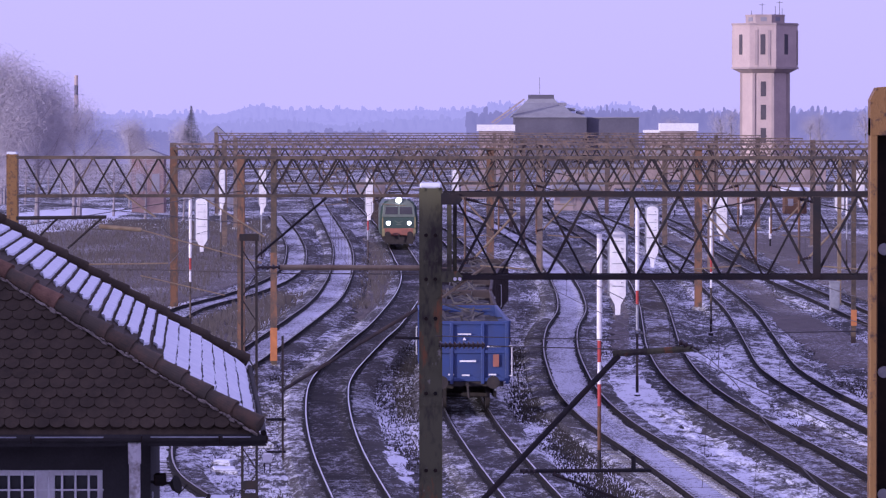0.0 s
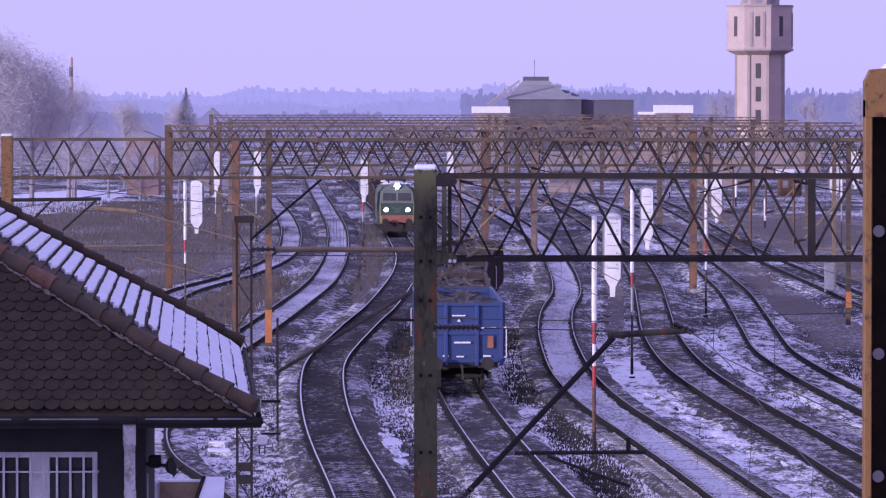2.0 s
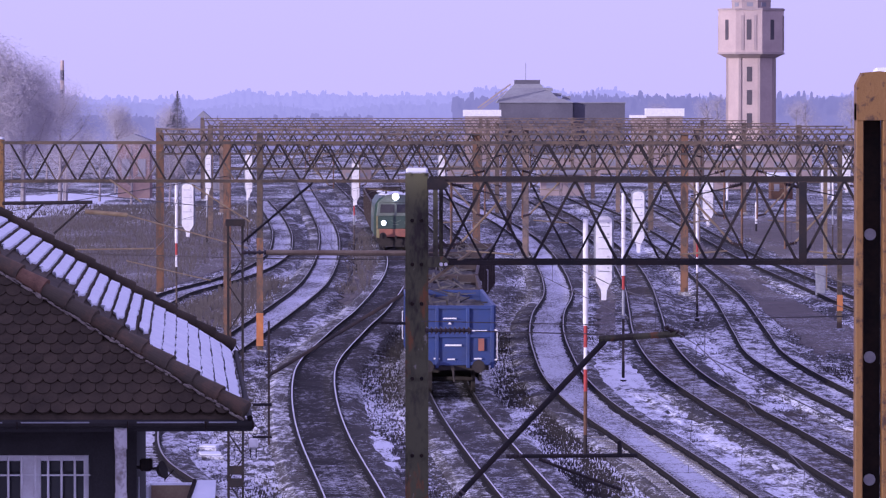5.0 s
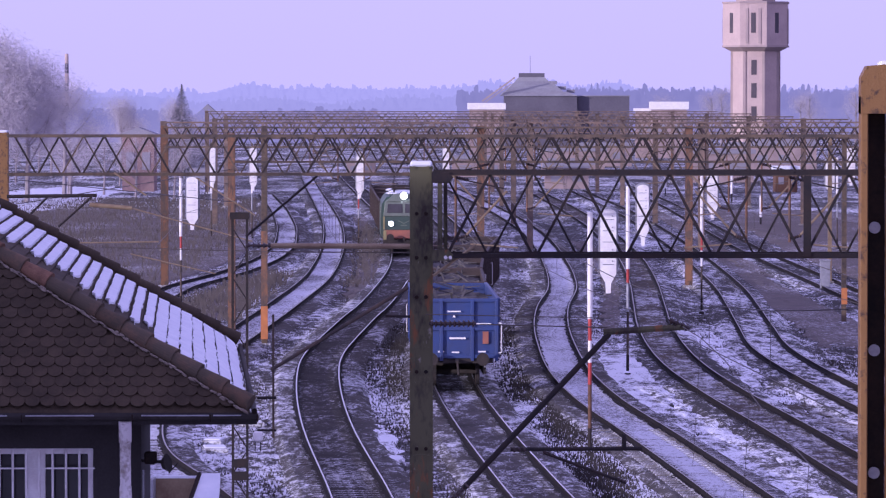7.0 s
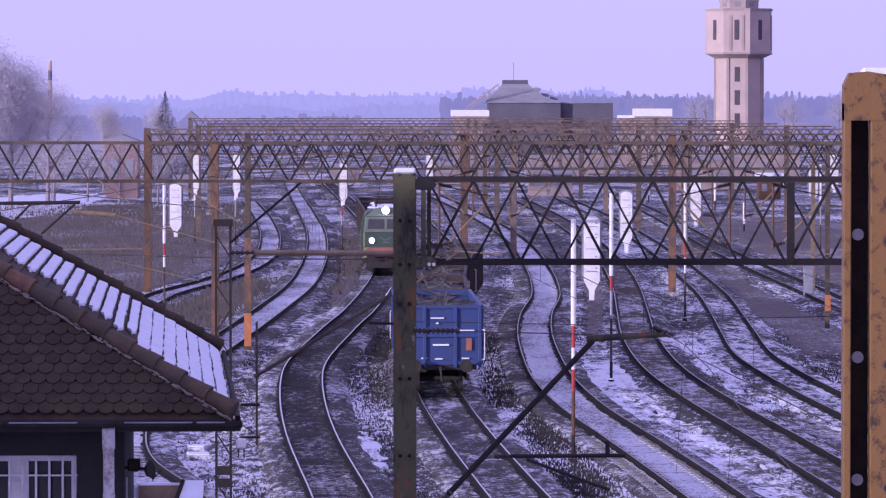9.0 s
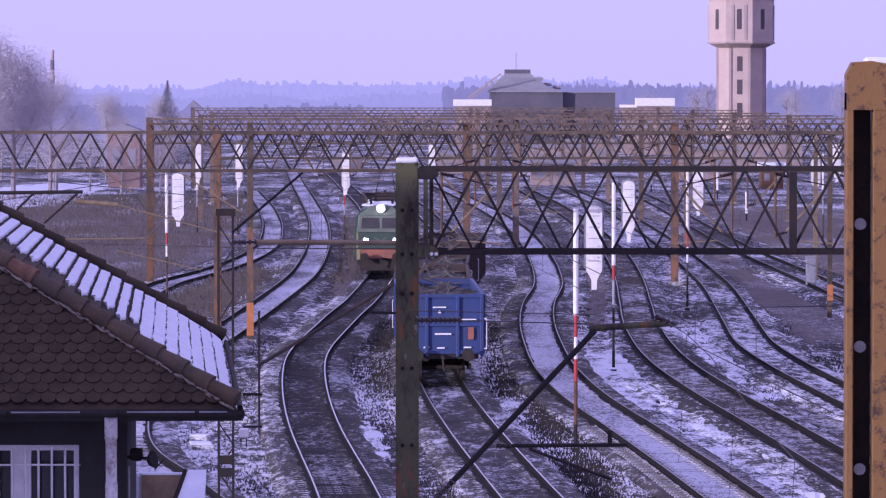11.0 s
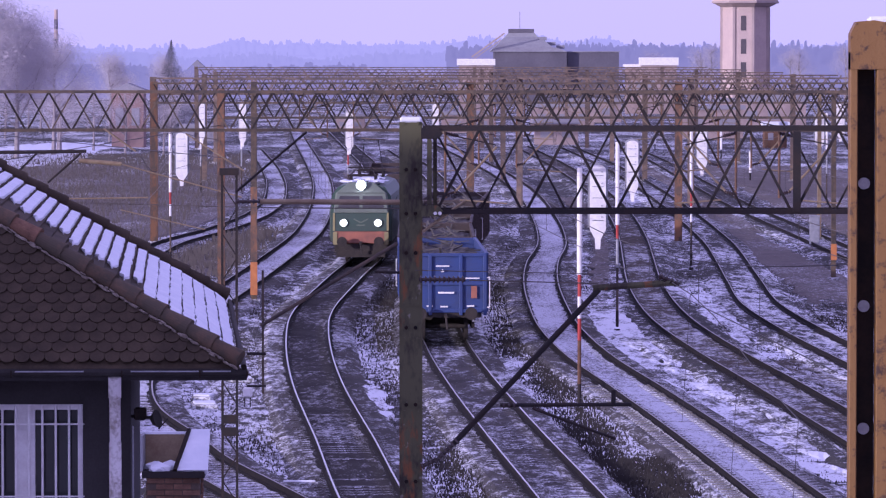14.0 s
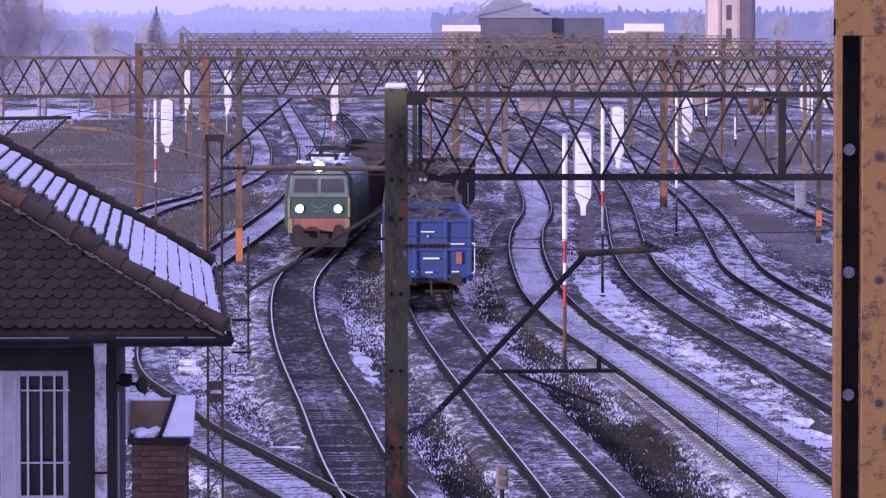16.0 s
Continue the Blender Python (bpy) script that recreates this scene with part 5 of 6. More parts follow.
def build_wires():
    ys = (58, 122, 165, 241, 300, 362, 425)
    for line, dx in (("main", 0), ("wagons", 0), ("concrete", 0), ("fourth", 0), ("fifth", 0), ("branch", 0)):
        w = holder("overhead_line", Matrix.Identity(4), "catenary wire and contact wire with droppers over a track", "overhead wire", "overhead lines")
        at = CURVE[line]
        drops = []
        for a, b in zip(ys[:-1], ys[1:]):
            if a < 100 and line in ("main", "branch", "fourth", "fifth"):
                continue
            xa, xb = at(a), at(b)
            n = 8
            pts = []
            for i in range(n + 1):
                u = i / n
                pts.append((xa + (xb - xa) * u, a + (b - a) * u, 7.1 - 0.9 * 4 * u * (1 - u)))
            drops += pts[1:-1]
            part("catenary_wire", cable(pts, 0.011), M_WIRE, w)
            part("contact_wire", cable([(xa, a, 5.7), (xb, b, 5.7)], 0.010), M_WIRE, w)
        for x, y, z in drops:
            bm = bmesh.new()
            rod(bm, (x, y, 5.7), (x, y, z), 0.006, n=3)
            part("dropper", bm, M_WIRE, w)
    # near span running to the camera's side of the first gantry
    w = holder("overhead_line", Matrix.Identity(4), "near catenary wire with thin droppers beside the gantry", "overhead wire", "overhead lines")
    pts = [(3.2 + 0.85 * i / 6, 58 - 14 * i / 6, 6.9 - 0.9 * i / 6 + 0.12 * math.sin(i)) for i in range(9)]
    part("catenary_wire", cable(pts, 0.008), M_WIRE, w)
    for p in pts[1::2]:
        bm = bmesh.new()
        rod(bm, p, (p[0] - 0.1, p[1], p[2] - 1.6), 0.004, n=3)
        part("dropper", bm, M_WIRE, w)
    for k, (p, q, r) in enumerate((((-7.45, 165, 7.3), (-16, 130, 6.2), 0.014), ((-11.7, 122, 7.7), (-7.4, 165, 6.1), 0.014), ((-11.7, 122, 5.9), (-4.5, 122, 5.7), 0.012))):
        bm = bmesh.new()
        rod(bm, p, q, r, n=4)
        part("stay_wire", bm, M_WIRE, w)


build_wires()

def hanging_cantilever(x, y, z, side):
    """Drop tube under a gantry with an inclined pipe, insulators and a steady arm."""
    c = holder("drop_cantilever", pose(x, y, 0), "drop tube with an inclined pipe and insulators under a gantry", "cantilever", "drop cantilevers under the gantries")
    o = side * 1.5
    for nm, p, q, r, m in (("drop_tube", (o, 0, z), (o, 0, z - 1.9), 0.04, M_RUST), ("inclined_pipe", (o - side * 0.25, 0, z - 1.75), (side * 0.1, 0, z - 0.5), 0.032, M_PIPE),
                           ("stay", (o, 0, z - 0.15), (side * 0.1, 0, z - 0.45), 0.018, M_DARKSTEEL), ("steady_arm", (o - side * 0.4, 0, z - 1.95), (-side * 0.2, 0, z - 2.05), 0.022, M_PIPE)):
        bm = bmesh.new()
        rod(bm, p, q, r, n=6)
        part(nm, bm, m, c)
    for p, q in (((o, 0, z - 1.8), (o - side * 0.32, 0, z - 1.72)), ((o, 0, z - 0.12), (o - side * 0.35, 0, z - 0.2))):
        bm = bmesh.new()
        insulator(bm, p, q, 0.07)
        part("insulator", bm, M_INSUL, c)


for gy, gz in ((122, 7.86), (165, 7.62), (241, 7.4), (300, 7.4), (362, 7.35)):
    for k, line in enumerate(("branch", "main", "wagons", "concrete", "fourth", "fifth", "outer")):
        if SPAN[line][0] < gy < SPAN[line][1] and not (gy < 170 and line in ("branch", "main")):
            hanging_cantilever(CURVE[line](gy), gy, gz, 1 if (k + gy) % 2 else -1)

# ---- water tower ----


def octagon(bm, r, z0, z1, r2=None, turn=22.5, squash=1.0):
    r2 = r2 or r
    a = [bm.verts.new((r * math.cos(radians(turn + 45 * i)), squash * r * math.sin(radians(turn + 45 * i)), z0)) for i in range(8)]
    b = [bm.verts.new((r2 * math.cos(radians(turn + 45 * i)), squash * r2 * math.sin(radians(turn + 45 * i)), z1)) for i in range(8)]
    for i in range(8):
        j = (i + 1) % 8
        bm.faces.new((a[i], a[j], b[j], b[i]))
    bm.faces.new(a[::-1])
    bm.faces.new(b)


def build_tower():
    x, y = 61.3, 850
    t = holder("water_tower", pose(x, y, -0.5, 0, 0, -8), "octagonal rendered water tower with a wide tank storey", "water tower")
    bm = bmesh.new()
    octagon(bm, 4.75, 0, 20.6)
    shaft = part("shaft", bm, M_TOWER, t)
    bm = bmesh.new()
    octagon(bm, 4.8, 19.8, 20.6, 6.5)
    octagon(bm, 6.75, 20.6, 20.95)
    part("corbel", bm, M_TOWER_TRIM, t)
    bm = bmesh.new()
    octagon(bm, 6.55, 20.95, 28.9)
    tank = part("tank_storey", bm, M_TOWER, t)
    bm = bmesh.new()
    octagon(bm, 6.75, 28.9, 29.25)
    part("cornice", bm, M_TOWER_TRIM, t)
    bm = bmesh.new()
    octagon(bm, 3.9, 29.25, 30.6)
    octagon(bm, 4.0, 30.6, 30.9)
    lan = part("roof_lantern", bm, M_TOWER_TRIM, t)
    for i in range(8):
        ang = radians(45 * i)
        nx, ny = math.cos(ang), math.sin(ang)
        turn = Matrix.Rotation(ang + math.pi / 2, 3, "Z")
        ap = math.cos(radians(22.5))
        for z in (3.5, 8.0, 12.4, 16.8):
            if i % 2 == 0:
                bm = bmesh.new()
                box(bm, (nx * 4.75 * ap, ny * 4.75 * ap, z), (1.0, 0.12, 2.8), turn)
                part("window", bm, M_FAR_PANE, shaft, "narrow dark window")
        bm = bmesh.new()
        box(bm, (nx * 6.55 * ap, ny * 6.55 * ap, 25.2), (0.9, 0.12, 3.8), turn)
        part("window", bm, M_FAR_PANE, tank, "narrow dark window")
        if i % 2 == 0:
            for s in (-1, 1):
                bm = bmesh.new()
                box(bm, (nx * 6.6 * ap - ny * s * 1.2, ny * 6.6 * ap + nx * s * 1.2, 24.6), (0.5, 0.2, 6.6), turn)
                part("pilaster", bm, M_TOWER_TRIM, tank)
        vx = radians(22.5 + 45 * i)
        bm = bmesh.new()
        bar(bm, (4.72 * math.cos(vx), 4.72 * math.sin(vx), 0), (4.72 * math.cos(vx), 4.72 * math.sin(vx), 19.8), 0.5)
        part("corner_strip", bm, M_TOWER_TRIM, shaft)
        bm = bmesh.new()
        box(bm, (nx * 3.9 * ap, ny * 3.9 * ap, 30.0), (1.2, 0.1, 0.8), turn)
        part("window", bm, M_FAR_DARK, lan)
    for dx, h in ((-0.5, 2.2), (2.0, 1.6), (2.8, 2.6), (3.3, 1.2), (-2.5, 0.8)):
        bm = bmesh.new()
        rod(bm, (dx, -1, 30.9), (dx, -1, 30.9 + h), 0.07, n=5)
        if h > 2:
            bar(bm, (dx - 0.6, -1, 30.6 + h), (dx + 0.6, -1, 30.6 + h), 0.1)
        part("antenna", bm, M_FAR_DARK, t)


build_tower()

# ---- far buildings ----


def shed(x, y, w, d, h, roof_h, wall_m, roof_m, label, flat=True, name="shed"):
    s = holder(name, pose(x, y, -0.5), label, "building", "far buildings behind the yard")
    b = part("wall", _box((0, 0, h / 2), (w, d, h)), wall_m, s)
    bm = bmesh.new()
    if flat:
        box(bm, (0, 0, h + roof_h / 2), (w + 0.6, d + 0.6, roof_h))
    else:
        prism(bm, [(-w / 2 - 0.3, h), (w / 2 + 0.3, h), (0, h + roof_h)], -d / 2 - 0.3, d / 2 + 0.3)
    part("roof", bm, roof_m, s)
    n = max(2, int(w / 3))
    for i in range(n):
        part("window", _box((-w / 2 + (i + 0.5) * w / n, -d / 2 - 0.02, h * 0.55), (w / n * 0.5, 0.1, h * 0.3)), M_FAR_DARK, b)
    return s


shed(7.85, 660, 5.0, 6, 9.15, 0.95, M_PINK, M_WHITE, "flat-roofed building with a sunlit white eaves band")
shed(42.2, 800, 6.2, 6, 8.9, 1.4, M_PINK, M_WHITE, "low white building with a pale roof edge")
shed(38.0, 805, 3.0, 5, 8.6, 0.5, M_PINK, M_WHITE, "small white shed with a dark doorway")
shed(-61, 1210, 6, 6, 6.6, 3.0, M_FAR_DARK, M_FAR_DARK, "far gabled house with a dark roof", False, "house")
for i, (x, y, w, h, m) in enumerate(((20, 640, 9, 3.2, M_PINK), (27, 700, 8, 3.4, M_PINK), (47, 620, 12, 4.2, M_PINK), (6, 600, 7, 2.6, M_PINK), (-10, 620, 4, 2.0, M_PINK),
                                     (60, 760, 10, 3.5, M_PINK), (36, 560, 8, 3.8, M_PINK), (15.5, 520, 5, 2.6, M_PINK), (-27, 540, 4, 1.8, M_FAR_DARK))):
    shed(x, y, w, 5, h, 0.5, m, M_FAR_DARK, "distant low yard building catching the sun")
shed(-33.2, 505, 3.6, 5, 6.6, 0.8, M_OLDBRICK, M_FAR_DARK, "small sunlit old brick building behind the siding", False, "house")
shed(39.4, 500, 2.4, 4, 2.7, 0.4, M_BRICK, M_SNOW, "small red hut with a snowy roof among the sidings")
for x, y, h in ((24.9, 479, 2.9), (29.8, 446, 3.2), (26.7, 364, 2.5)):
    mp = holder("marker_post", pose(x, y, -0.35), "slim white marker post among the far sidings", "post", "white marker posts")
    bm = bmesh.new()
    rod(bm, (0, 0, 0), (0, 0, h * 0.3), 0.07, n=8)
    part("foot", bm, M_DARKSTEEL, mp)
    bm = bmesh.new()
    rod(bm, (0, 0, h * 0.3), (0, 0, h), 0.11, 0.1, n=8)
    part("sleeve", bm, M_WHITE, mp)
# big hipped hall roof with a monitor
hall = holder("engine_hall", pose(20.8, 950, -0.5), "large dark hall with a stepped pyramid roof and mast", "building")
part("wall", _box((1.9, 0, 5.75), (15.2, 18, 11.5)), M_FAR_WALL, hall)
bm = bmesh.new()
for z0, z1, xa, xb, ya, xc, xd, yc in ((11.5, 12.4, -6.6, 9.6, 9.4, -5.8, 7.4, 8.0), (12.4, 14.6, -5.6, 6.6, 7.8, -3.4, 4.2, 3.5), (14.6, 15.5, -3.4, 3.6, 3.4, -2.6, 2.9, 2.6)):
    lo = [bm.verts.new(q) for q in ((xa, -ya, z0), (xb, -ya, z0), (xb, ya, z0), (xa, ya, z0))]
    hi = [bm.verts.new(q) for q in ((xc, -yc, z1), (xd, -yc, z1), (xd, yc, z1), (xc, yc, z1))]
    for i in range(4):
        bm.faces.new((lo[i], lo[(i + 1) % 4], hi[(i + 1) % 4], hi[i]))
    bm.faces.new(lo[::-1])
    bm.faces.new(hi)
part("roof", bm, M_FAR_ROOF, hall, "stepped pale sheet roof")
part("monitor", _box((0.1, 0, 15.9), (5.4, 5, 0.9)), M_FAR_WALL, hall)
for x, z, w in ((4.6, 14.3, 1.6), (6.4, 13.2, 1.8), (8.4, 12.5, 1.6)):
    part("roof_step", _box((x, -2, z), (w, 5, 0.7)), M_FAR_DARK, hall)
for p, q, w in (((-10.5, -10, 10.4), (-3.6, -10, 15.4), 0.34), ((-10.5, -10, 9.7), (-4.4, -10, 14.0), 0.2)):
    bm = bmesh.new()
    bar(bm, p, q, w)
    part("conveyor", bm, M_TOWER_TRIM, hall, "sloping conveyor bridge")
bm = bmesh.new()
rod(bm, (-0.2, 0, 16.2), (-0.2, 0, 20), 0.06, n=5)
part("mast", bm, M_FAR_DARK, hall)
part("annexe", _box((15.1, 0, 5.7), (11, 14, 11.4)), M_FAR_WALL, hall)
part("annexe_roof", _box((15.1, 0, 11.5), (11.4, 14.4, 0.2)), M_FAR_DARK, hall)
# striped chimney
chim = holder("factory_chimney", pose(-123, 1500, -0.5), "far red and white striped factory chimney", "chimney")
for i in range(8):
    bm = bmesh.new()
    rod(bm, (0, 0, i * 3.3), (0, 0, i * 3.3 + 3.3), 0.85 - 0.03 * i, 0.82 - 0.03 * i, n=12)
    part("band", bm, M_TOWER if i % 2 else M_FAR_WALL, chim)

# ---- far woods ----


def ridge(name, y, z_mid, z_var, seed, material, x0, x1, label):
    """A far wooded skyline: a solid low mass with thousands of uneven thin tree tops."""
    rng = random.Random(seed)
    verts, faces = [], []

    def top(x):
        return z_mid + z_var * (noise.noise((x * 0.006, seed, 0)) * 1.2 + noise.noise((x * 0.03, seed, 2)) * 0.5)
    n = int((x1 - x0) / 3)
    for i in range(n + 1):
        x = x0 + (x1 - x0) * i / n
        for dy, z in ((0, -0.5), (0, top(x) - z_var * 0.45), (12, top(x) - z_var * 0.45), (12, -0.5)):
            verts.append((x, y + dy, z))
        if i:
            b = i * 4
            for j in range(3):
                faces.append((b - 4 + j, b - 3 + j, b + 1 + j, b + j))
    for i in range(n * 20):
        x = rng.uniform(x0, x1)
        h = top(x) + (rng.uniform(-0.5, 0.1) + (0.35 if rng.random() < 0.06 else 0)) * z_var
        w = rng.uniform(0.2, 0.75) * y / 1500
        yy = y + rng.uniform(-6, 10)
        k = len(verts)
        lean = rng.uniform(-0.5, 0.5) * w
        up = z_var * rng.uniform(0.1, 0.3)
        verts += [(x - w * 1.3, yy, h - z_var * 0.6), (x + w * 1.3, yy, h - z_var * 0.6), (x + w * 1.2, yy, h - up), (x + w * 0.6 + lean, yy, h - up * 0.3),
                  (x + lean, yy, h), (x - w * 0.7 + lean, yy, h - up * 0.25), (x - w * 1.2, yy, h - up * 1.1), (x, yy + 3, h - z_var * 0.6)]
        faces += [(k, k + 1, k + 2, k + 3, k + 4, k + 5, k + 6), (k + 4, k + 3, k + 7), (k + 5, k + 4, k + 7)]
    tagged(raw(name, verts, faces, material), label, "woodland", kind="structure")


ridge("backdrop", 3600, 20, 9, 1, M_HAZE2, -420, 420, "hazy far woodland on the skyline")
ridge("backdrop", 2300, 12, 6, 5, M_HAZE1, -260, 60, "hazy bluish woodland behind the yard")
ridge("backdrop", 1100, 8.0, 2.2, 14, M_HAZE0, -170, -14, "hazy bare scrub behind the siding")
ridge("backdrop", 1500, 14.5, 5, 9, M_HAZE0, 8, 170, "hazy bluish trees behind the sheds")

# ---- trees ----


def build_tree(x, y, h, spread, seed, twigs, label, crown_mat=None):
    rng = random.Random(seed)
    t = holder("bare_tree", pose(x, y, -0.5), label, "tree", "bare trees beside the yard")
    bm = bmesh.new()
    rod(bm, (0, 0, 0), (0.1, 0, h * 0.35), h * 0.02, h * 0.014, n=7)
    rod(bm, (0.1, 0, h * 0.35), (0, 0.1, h * 0.8), h * 0.014, h * 0.005, n=6)
    tips = []
    for i in range(14):
        z = h * rng.uniform(0.22, 0.75)
        ang = rng.uniform(0, 6.28)
        L = spread * rng.uniform(0.5, 1.0) * (1.15 - z / h)
        p = Vector((0.05, 0, z))
        q = p + Vector((math.cos(ang) * L * 0.6, math.sin(ang) * L * 0.6, L * 0.5))
        r = q + Vector((math.cos(ang) * L * 0.35, math.sin(ang) * L * 0.35, L * 0.5))
        rod(bm, p, q, h * 0.007, h * 0.004, n=5)
        rod(bm, q, r, h * 0.004, h * 0.002, n=4)
        tips += [q, r, (q + r) / 2]
    tips.append(Vector((0, 0, h * 0.8)))
    part("trunk", bm, M_BARK, t)
    verts, faces = [], []
    for i in range(twigs):
        c = rng.choice(tips) + Vector([rng.gauss(0, 1) for _ in range(3)]).normalized() * 1.7 * rng.random() ** 0.5 * spread * 0.22
        if c.z < h * rng.uniform(0.08, 0.2):
            continue
        d = Vector((rng.uniform(-1, 1), rng.uniform(-1, 1), rng.uniform(-0.2, 1.1))).normalized() * rng.uniform(0.06, 0.2) * h / 14
        s = Vector((rng.uniform(-1, 1), rng.uniform(-0.3, 0.3), rng.uniform(-1, 1))).normalized() * rng.uniform(0.012, 0.024) * h / 14
        k = len(verts)
        verts += [tuple(c - d - s), tuple(c - d + s), tuple(c + d)]
        faces.append((k, k + 1, k + 2))
    raw("crown", verts, faces, crown_mat or M_FROST_HAZE, t)
    return t


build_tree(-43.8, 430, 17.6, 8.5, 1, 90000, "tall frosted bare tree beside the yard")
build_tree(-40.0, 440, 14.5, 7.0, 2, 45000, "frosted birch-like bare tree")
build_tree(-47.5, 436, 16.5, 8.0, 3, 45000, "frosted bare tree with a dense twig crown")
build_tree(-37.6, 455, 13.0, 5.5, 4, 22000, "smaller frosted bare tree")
build_tree(-41.3, 590, 11.5, 4.4, 5, 22000, "round frosted bare tree far behind the yard")
build_tree(-37, 640, 12.5, 4.0, 6, 14000, "thin frosted bare tree far behind the yard")
build_tree(-30, 600, 9.5, 4.0, 12, 12000, "low frosted bare tree beside the fir")
rngb = random.Random(77)
for i in range(20):
    by = rngb.uniform(455, 640)
    build_tree(by * rngb.uniform(-0.104, -0.056), by, rngb.uniform(6.0, 9.6), rngb.uniform(2.6, 4.2), 60 + i, 5000, "slim pale bare birch in the brush beside the yard")
for i, (x, y, h) in enumerate(((56, 900, 14), (60, 930, 15), (74, 900, 13), (80, 950, 14.5), (48, 940, 13.5), (87, 920, 15))):
    build_tree(x, y, h, 4.5, 30 + i, 6000, "hazy bare tree near the water tower")


def build_fir(x, y, h, seed):
    rng = random.Random(seed)
    t = holder("fir_tree", pose(x, y, -0.5), "dark fir tree behind the yard, paled with painted haze", "tree")
    bm = bmesh.new()
    rod(bm, (0, 0, 0), (0, 0, h), 0.16, 0.03, n=6)
    part("trunk", bm, M_BARK, t)
    verts, faces = [], []
    for i in range(4200):
        z = h * (0.08 + 0.92 * rng.random() ** 1.2)
        r = (1 - z / h) * h * 0.36 * rng.uniform(0.3, 1.0) + 0.05
        a = rng.uniform(0, 6.28)
        c = Vector((math.cos(a) * r, math.sin(a) * r, z))
        k2 = 0.25 + 0.75 * (1 - z / h)
        d = Vector((math.cos(a), math.sin(a), -0.35)) * 0.4 * k2
        s = Vector((-math.sin(a), math.cos(a), 0.2)) * 0.14 * k2
        k = len(verts)
        verts += [tuple(c - d - s), tuple(c - d + s), tuple(c + d)]
        faces.append((k, k + 1, k + 2))
    raw("crown", verts, faces, M_NEEDLE, t)


build_fir(-33.2, 590, 12.6, 3)

# ---- dead grass and brush ----


def blades(name, zones, material, label, seed, h0, h1, wide, spread):
    rng = random.Random(seed)
    verts, faces = [], []
    for x0, x1, y0, y1, n in zones:
        for i in range(n):
            x, y = rng.uniform(x0, x1), rng.uniform(y0, y1)
            if noise.noise((x * 0.25, y * 0.06, 7)) < rng.uniform(-1.1, 0.6):
                continue
            if any(abs(CURVE[k](y) - x) < (0.95 if k in ("fourth", "fifth", "outer") else 1.5) for k in CURVE if SPAN[k][0] <= y <= SPAN[k][1]):
                continue
            for b in range(3):
                h = rng.uniform(h0, h1)
                lx, ly = rng.uniform(-0.5, 0.5) * h, rng.uniform(-0.3, 0.3) * h
                w = rng.uniform(0.6, 1.2) * wide
                ox, oy = rng.uniform(-spread, spread), rng.uniform(-spread, spread)
                k = len(verts)
                verts += [(x + ox - w, y + oy, -0.34), (x + ox + w, y + oy, -0.34), (x + ox + lx, y + oy + ly, -0.29 + h)]
                faces.append((k, k + 1, k + 2))
    tagged(raw(name, verts, faces, material), label, "grass", kind="stuff")


blades("frozen_clods", [(-9, 24, 86, 112, 13000), (-9, 24, 112, 140, 13000), (-10, 24, 140, 200, 17000), (-14, 26, 200, 300, 12000)], M_GRASS, "frozen clods, stones and short dead grass between the tracks", 21, 0.02, 0.08, 0.03, 0.5)
blades("bare_brush", [(-60, -14.5, 200, 460, 16000), (-5.5, -3.5, 240, 420, 900), (-13, -8.5, 205, 260, 1200)], M_BRUSH, "brown bare brush and weeds beside the tracks", 22, 0.15, 0.6, 0.045, 0.5)
blades("dry_weeds", [(3.6, 5.0, 106, 150, 2600), (4.6, 6.3, 88, 112, 2000), (0.4, 1.7, 90, 116, 800), (-1.7, -0.5, 150, 200, 700), (2.6, 3.6, 150, 200, 1000)], M_WEED, "low dark frozen weeds beside the rails", 23, 0.03, 0.15, 0.03, 0.3)

def snow_drift(cx, cy, rx, ry, seed, high=0.14):
    """A low patch of lying snow with a ragged outline."""
    verts, faces = [], []
    n, m = 26, 60
    for j in range(m + 1):
        for i in range(n + 1):
            u, v = 2 * i / n - 1, 2 * j / m - 1
            x, y = cx + u * rx + (CURVE["concrete"](cy + v * ry) - CURVE["concrete"](cy) if cy < 300 else 0), cy + v * ry
            z = -0.37 + high * (1 - u * u) * (1 - v * v) + 0.13 * noise.noise((x * 1.3, y * 0.5, seed)) + 0.06 * noise.noise((x * 5, y * 2.5, seed + 4))
            verts.append((x, y, min(z, -0.19 if cy < 300 else -0.08)))
    for j in range(m):
        for i in range(n):
            a = j * (n + 1) + i
            faces.append((a, a + 1, a + n + 2, a + n + 1))
    ob = raw("snow_patch", verts, faces, M_SNOW if cy > 300 else M_DRIFT)
    tagged(ob, "low ragged patch of lying snow on the yard ground", "snow", kind="stuff")


for k, (cx, cy, rx, ry, hi) in enumerate(((7.15, 164, 1.7, 30, 0.2), (9.0, 124, 1.7, 24, 0.2), (-1.5, 131, 0.6, 10, 0.17), (11.75, 172, 1.5, 30, 0.13),
                                          (3.3, 96, 0.6, 5, 0.18), (-41, 452, 7.5, 85, 0.36))):
    snow_drift(cx, cy, rx, ry, k + 1, hi)

# ---- sleepers ----


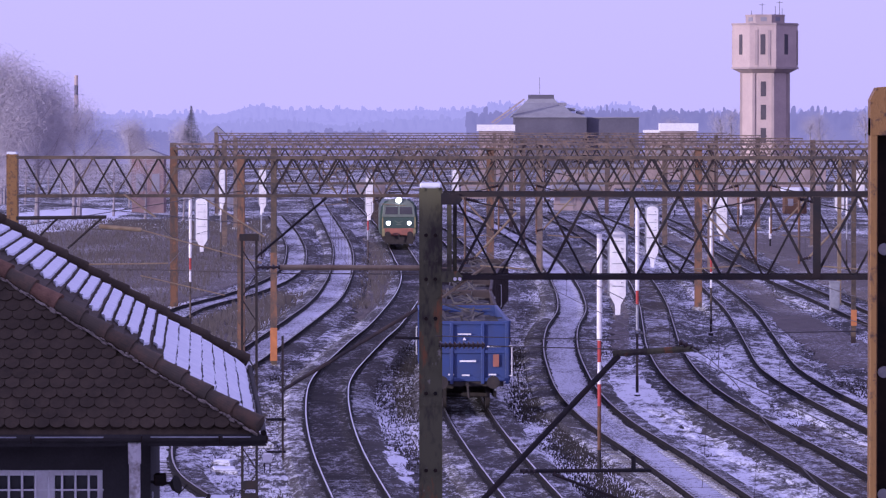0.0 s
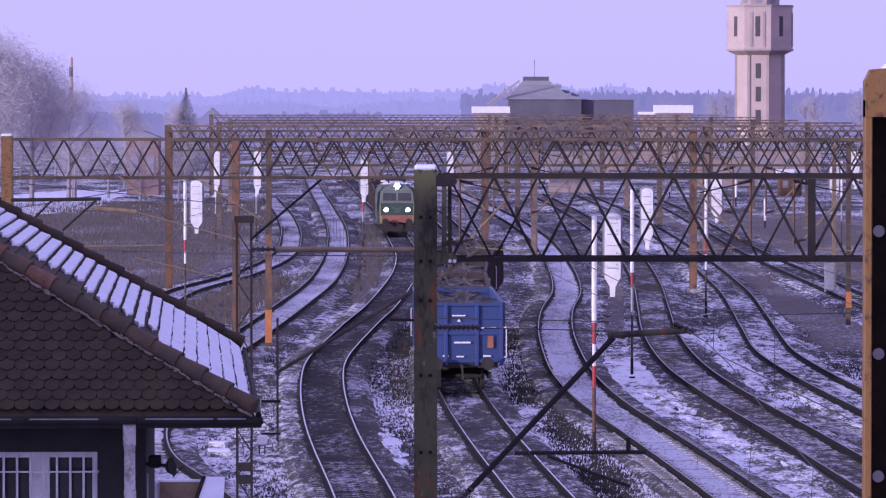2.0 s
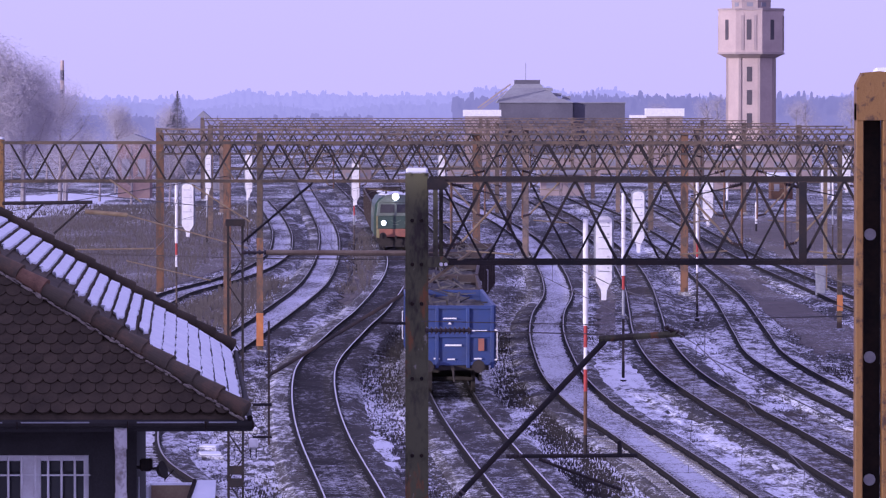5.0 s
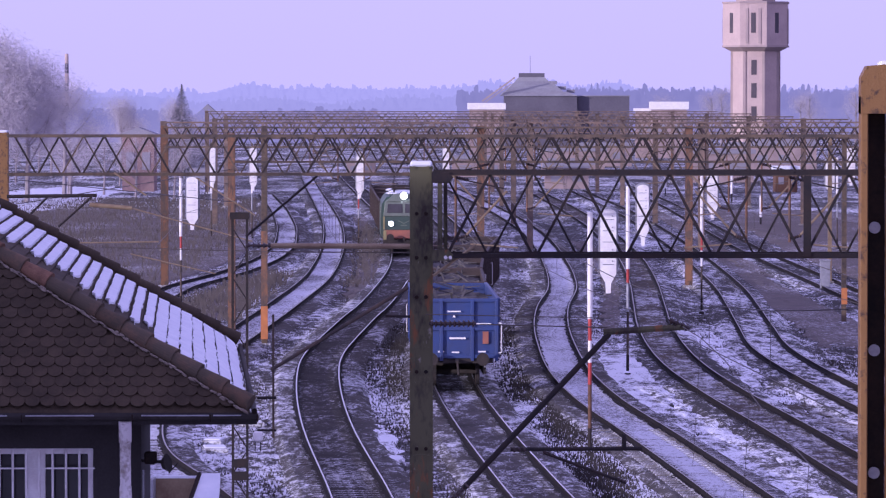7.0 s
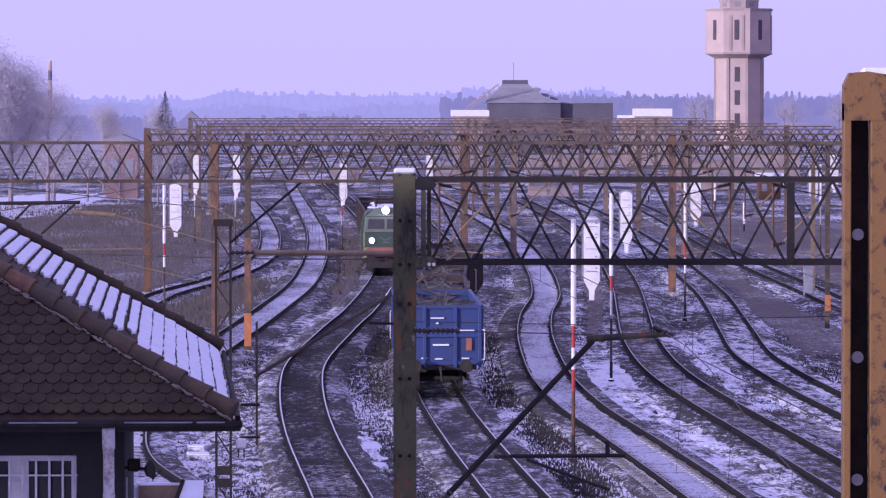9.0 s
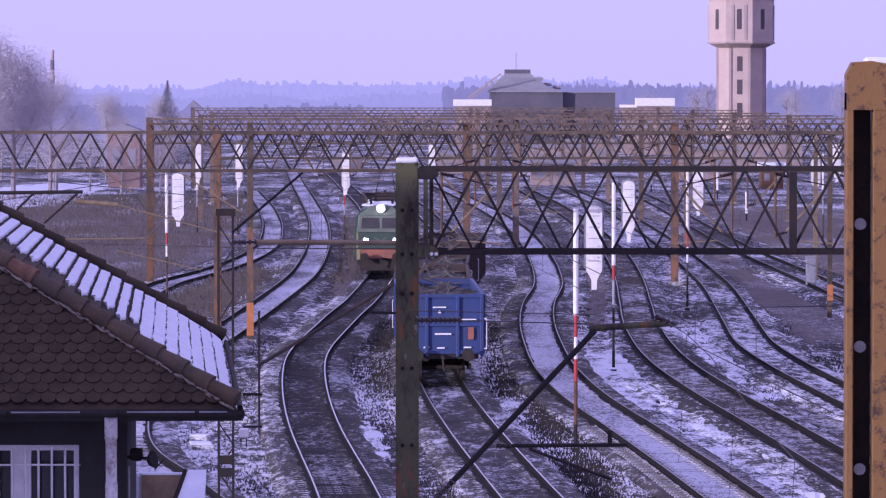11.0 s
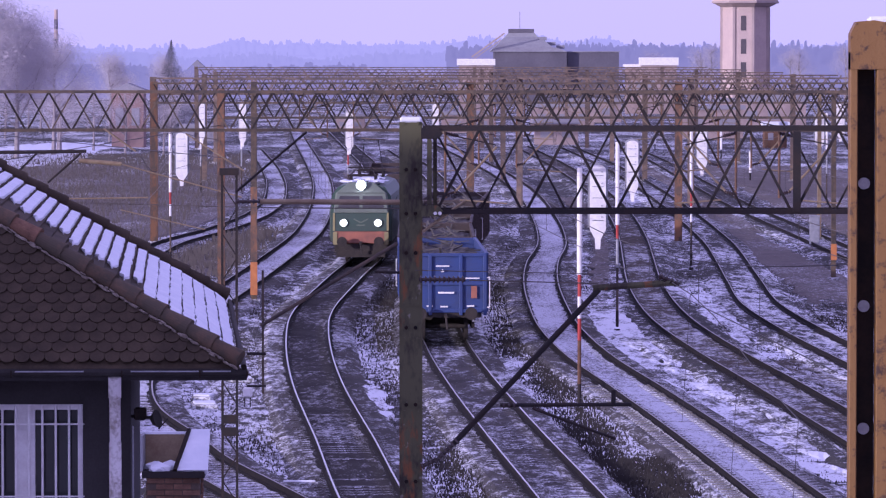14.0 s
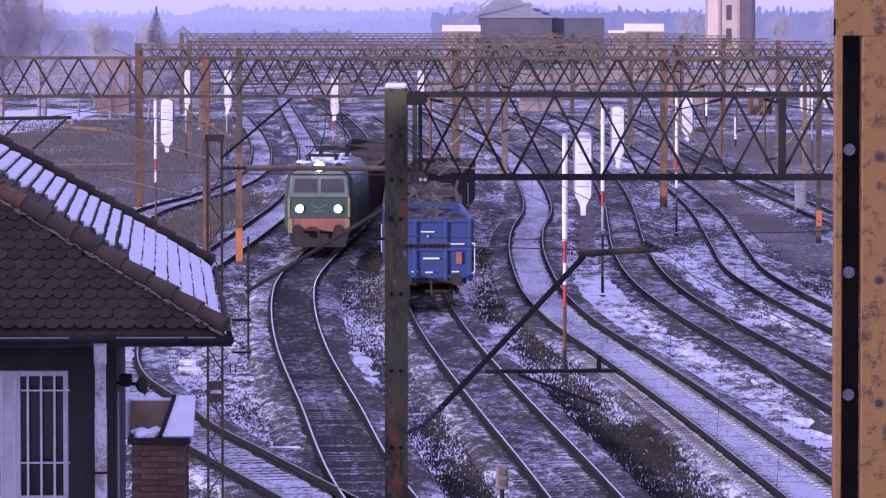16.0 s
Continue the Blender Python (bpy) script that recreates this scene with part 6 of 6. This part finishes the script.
def build_sleepers():
    bm = bmesh.new()
    box(bm, (0, 0, -0.215), (2.35, 0.25, 0.09))
    soften(bm, 0.02)
    wood = finish(bm, "sleeper", M_WOOD_SLEEPER)
    bm = bmesh.new()
    for s in (-1, 1):
        box(bm, (s * 0.8, 0, -0.2), (0.95, 0.27, 0.1))
        for o in (-0.12, 0.12):
            box(bm, (s * 0.752 + o, 0, -0.145), (0.05, 0.1, 0.04))
    box(bm, (0, 0, -0.215), (0.7, 0.24, 0.07))
    conc = finish(bm, "sleeper", M_CONC_SLEEPER)
    rng = random.Random(2)
    for line, (t, n, is_conc) in TRACKS.items():
        at = CURVE[line]
        y = max(SPAN[line][0], 88)
        n = {"branch": 75, "concrete": 80, "yard": 0, "main": 62, "wagons": 55}.get(line, n)
        for i in range(n):
            if y > SPAN[line][1]:
                break
            dx = at(y + 0.5) - at(y - 0.5)
            s = new("sleeper", conc if is_conc else wood)
            s.parent = t
            s.matrix_basis = pose(at(y), y, rng.uniform(-0.03, 0.002), 0, 0, -math.degrees(math.atan(dx)) + rng.uniform(-0.6, 0.6))
            y += 0.6


build_sleepers()


def motions():
    """The approaching train and the slowly leaving wagons, each vehicle along its own track."""
    def place(line, y, length):
        at = CURVE[line]
        a, b = Vector((at(y + 2.5), y + 2.5, 0)), Vector((at(y + length - 2.5), y + length - 2.5, 0))
        d = b - a
        yaw = math.degrees(math.atan2(-d.x, d.y))
        o = a - d.normalized() * 2.5
        return pose(o.x, o.y, 0, 0, 0, yaw)
    front = [(0, 352), (1.5, 340.5), (3.5, 321), (7, 288), (9, 266.5), (12.5, 230), (14, 212.5), (15, 201.2), (16, 190)]
    ft = spline([(d, t) for t, d in front])
    times = [i * 0.5 for i in range(33)]
    for ob, off in train:
        length = 15.9 if off == 0 else 13.2
        walk(ob, [(t, place("main", float(ft(t)) + off, length)) for t in times])
    back = spline([(0.0, 0), (0.6, 4), (0.9, 8), (1.4, 12), (2.1, 16)])
    for ob, off in wagons:
        walk(ob, [(t, place("wagons", WAGON_AT + float(back(t)) + off, 13.2)) for t in times])


motions()
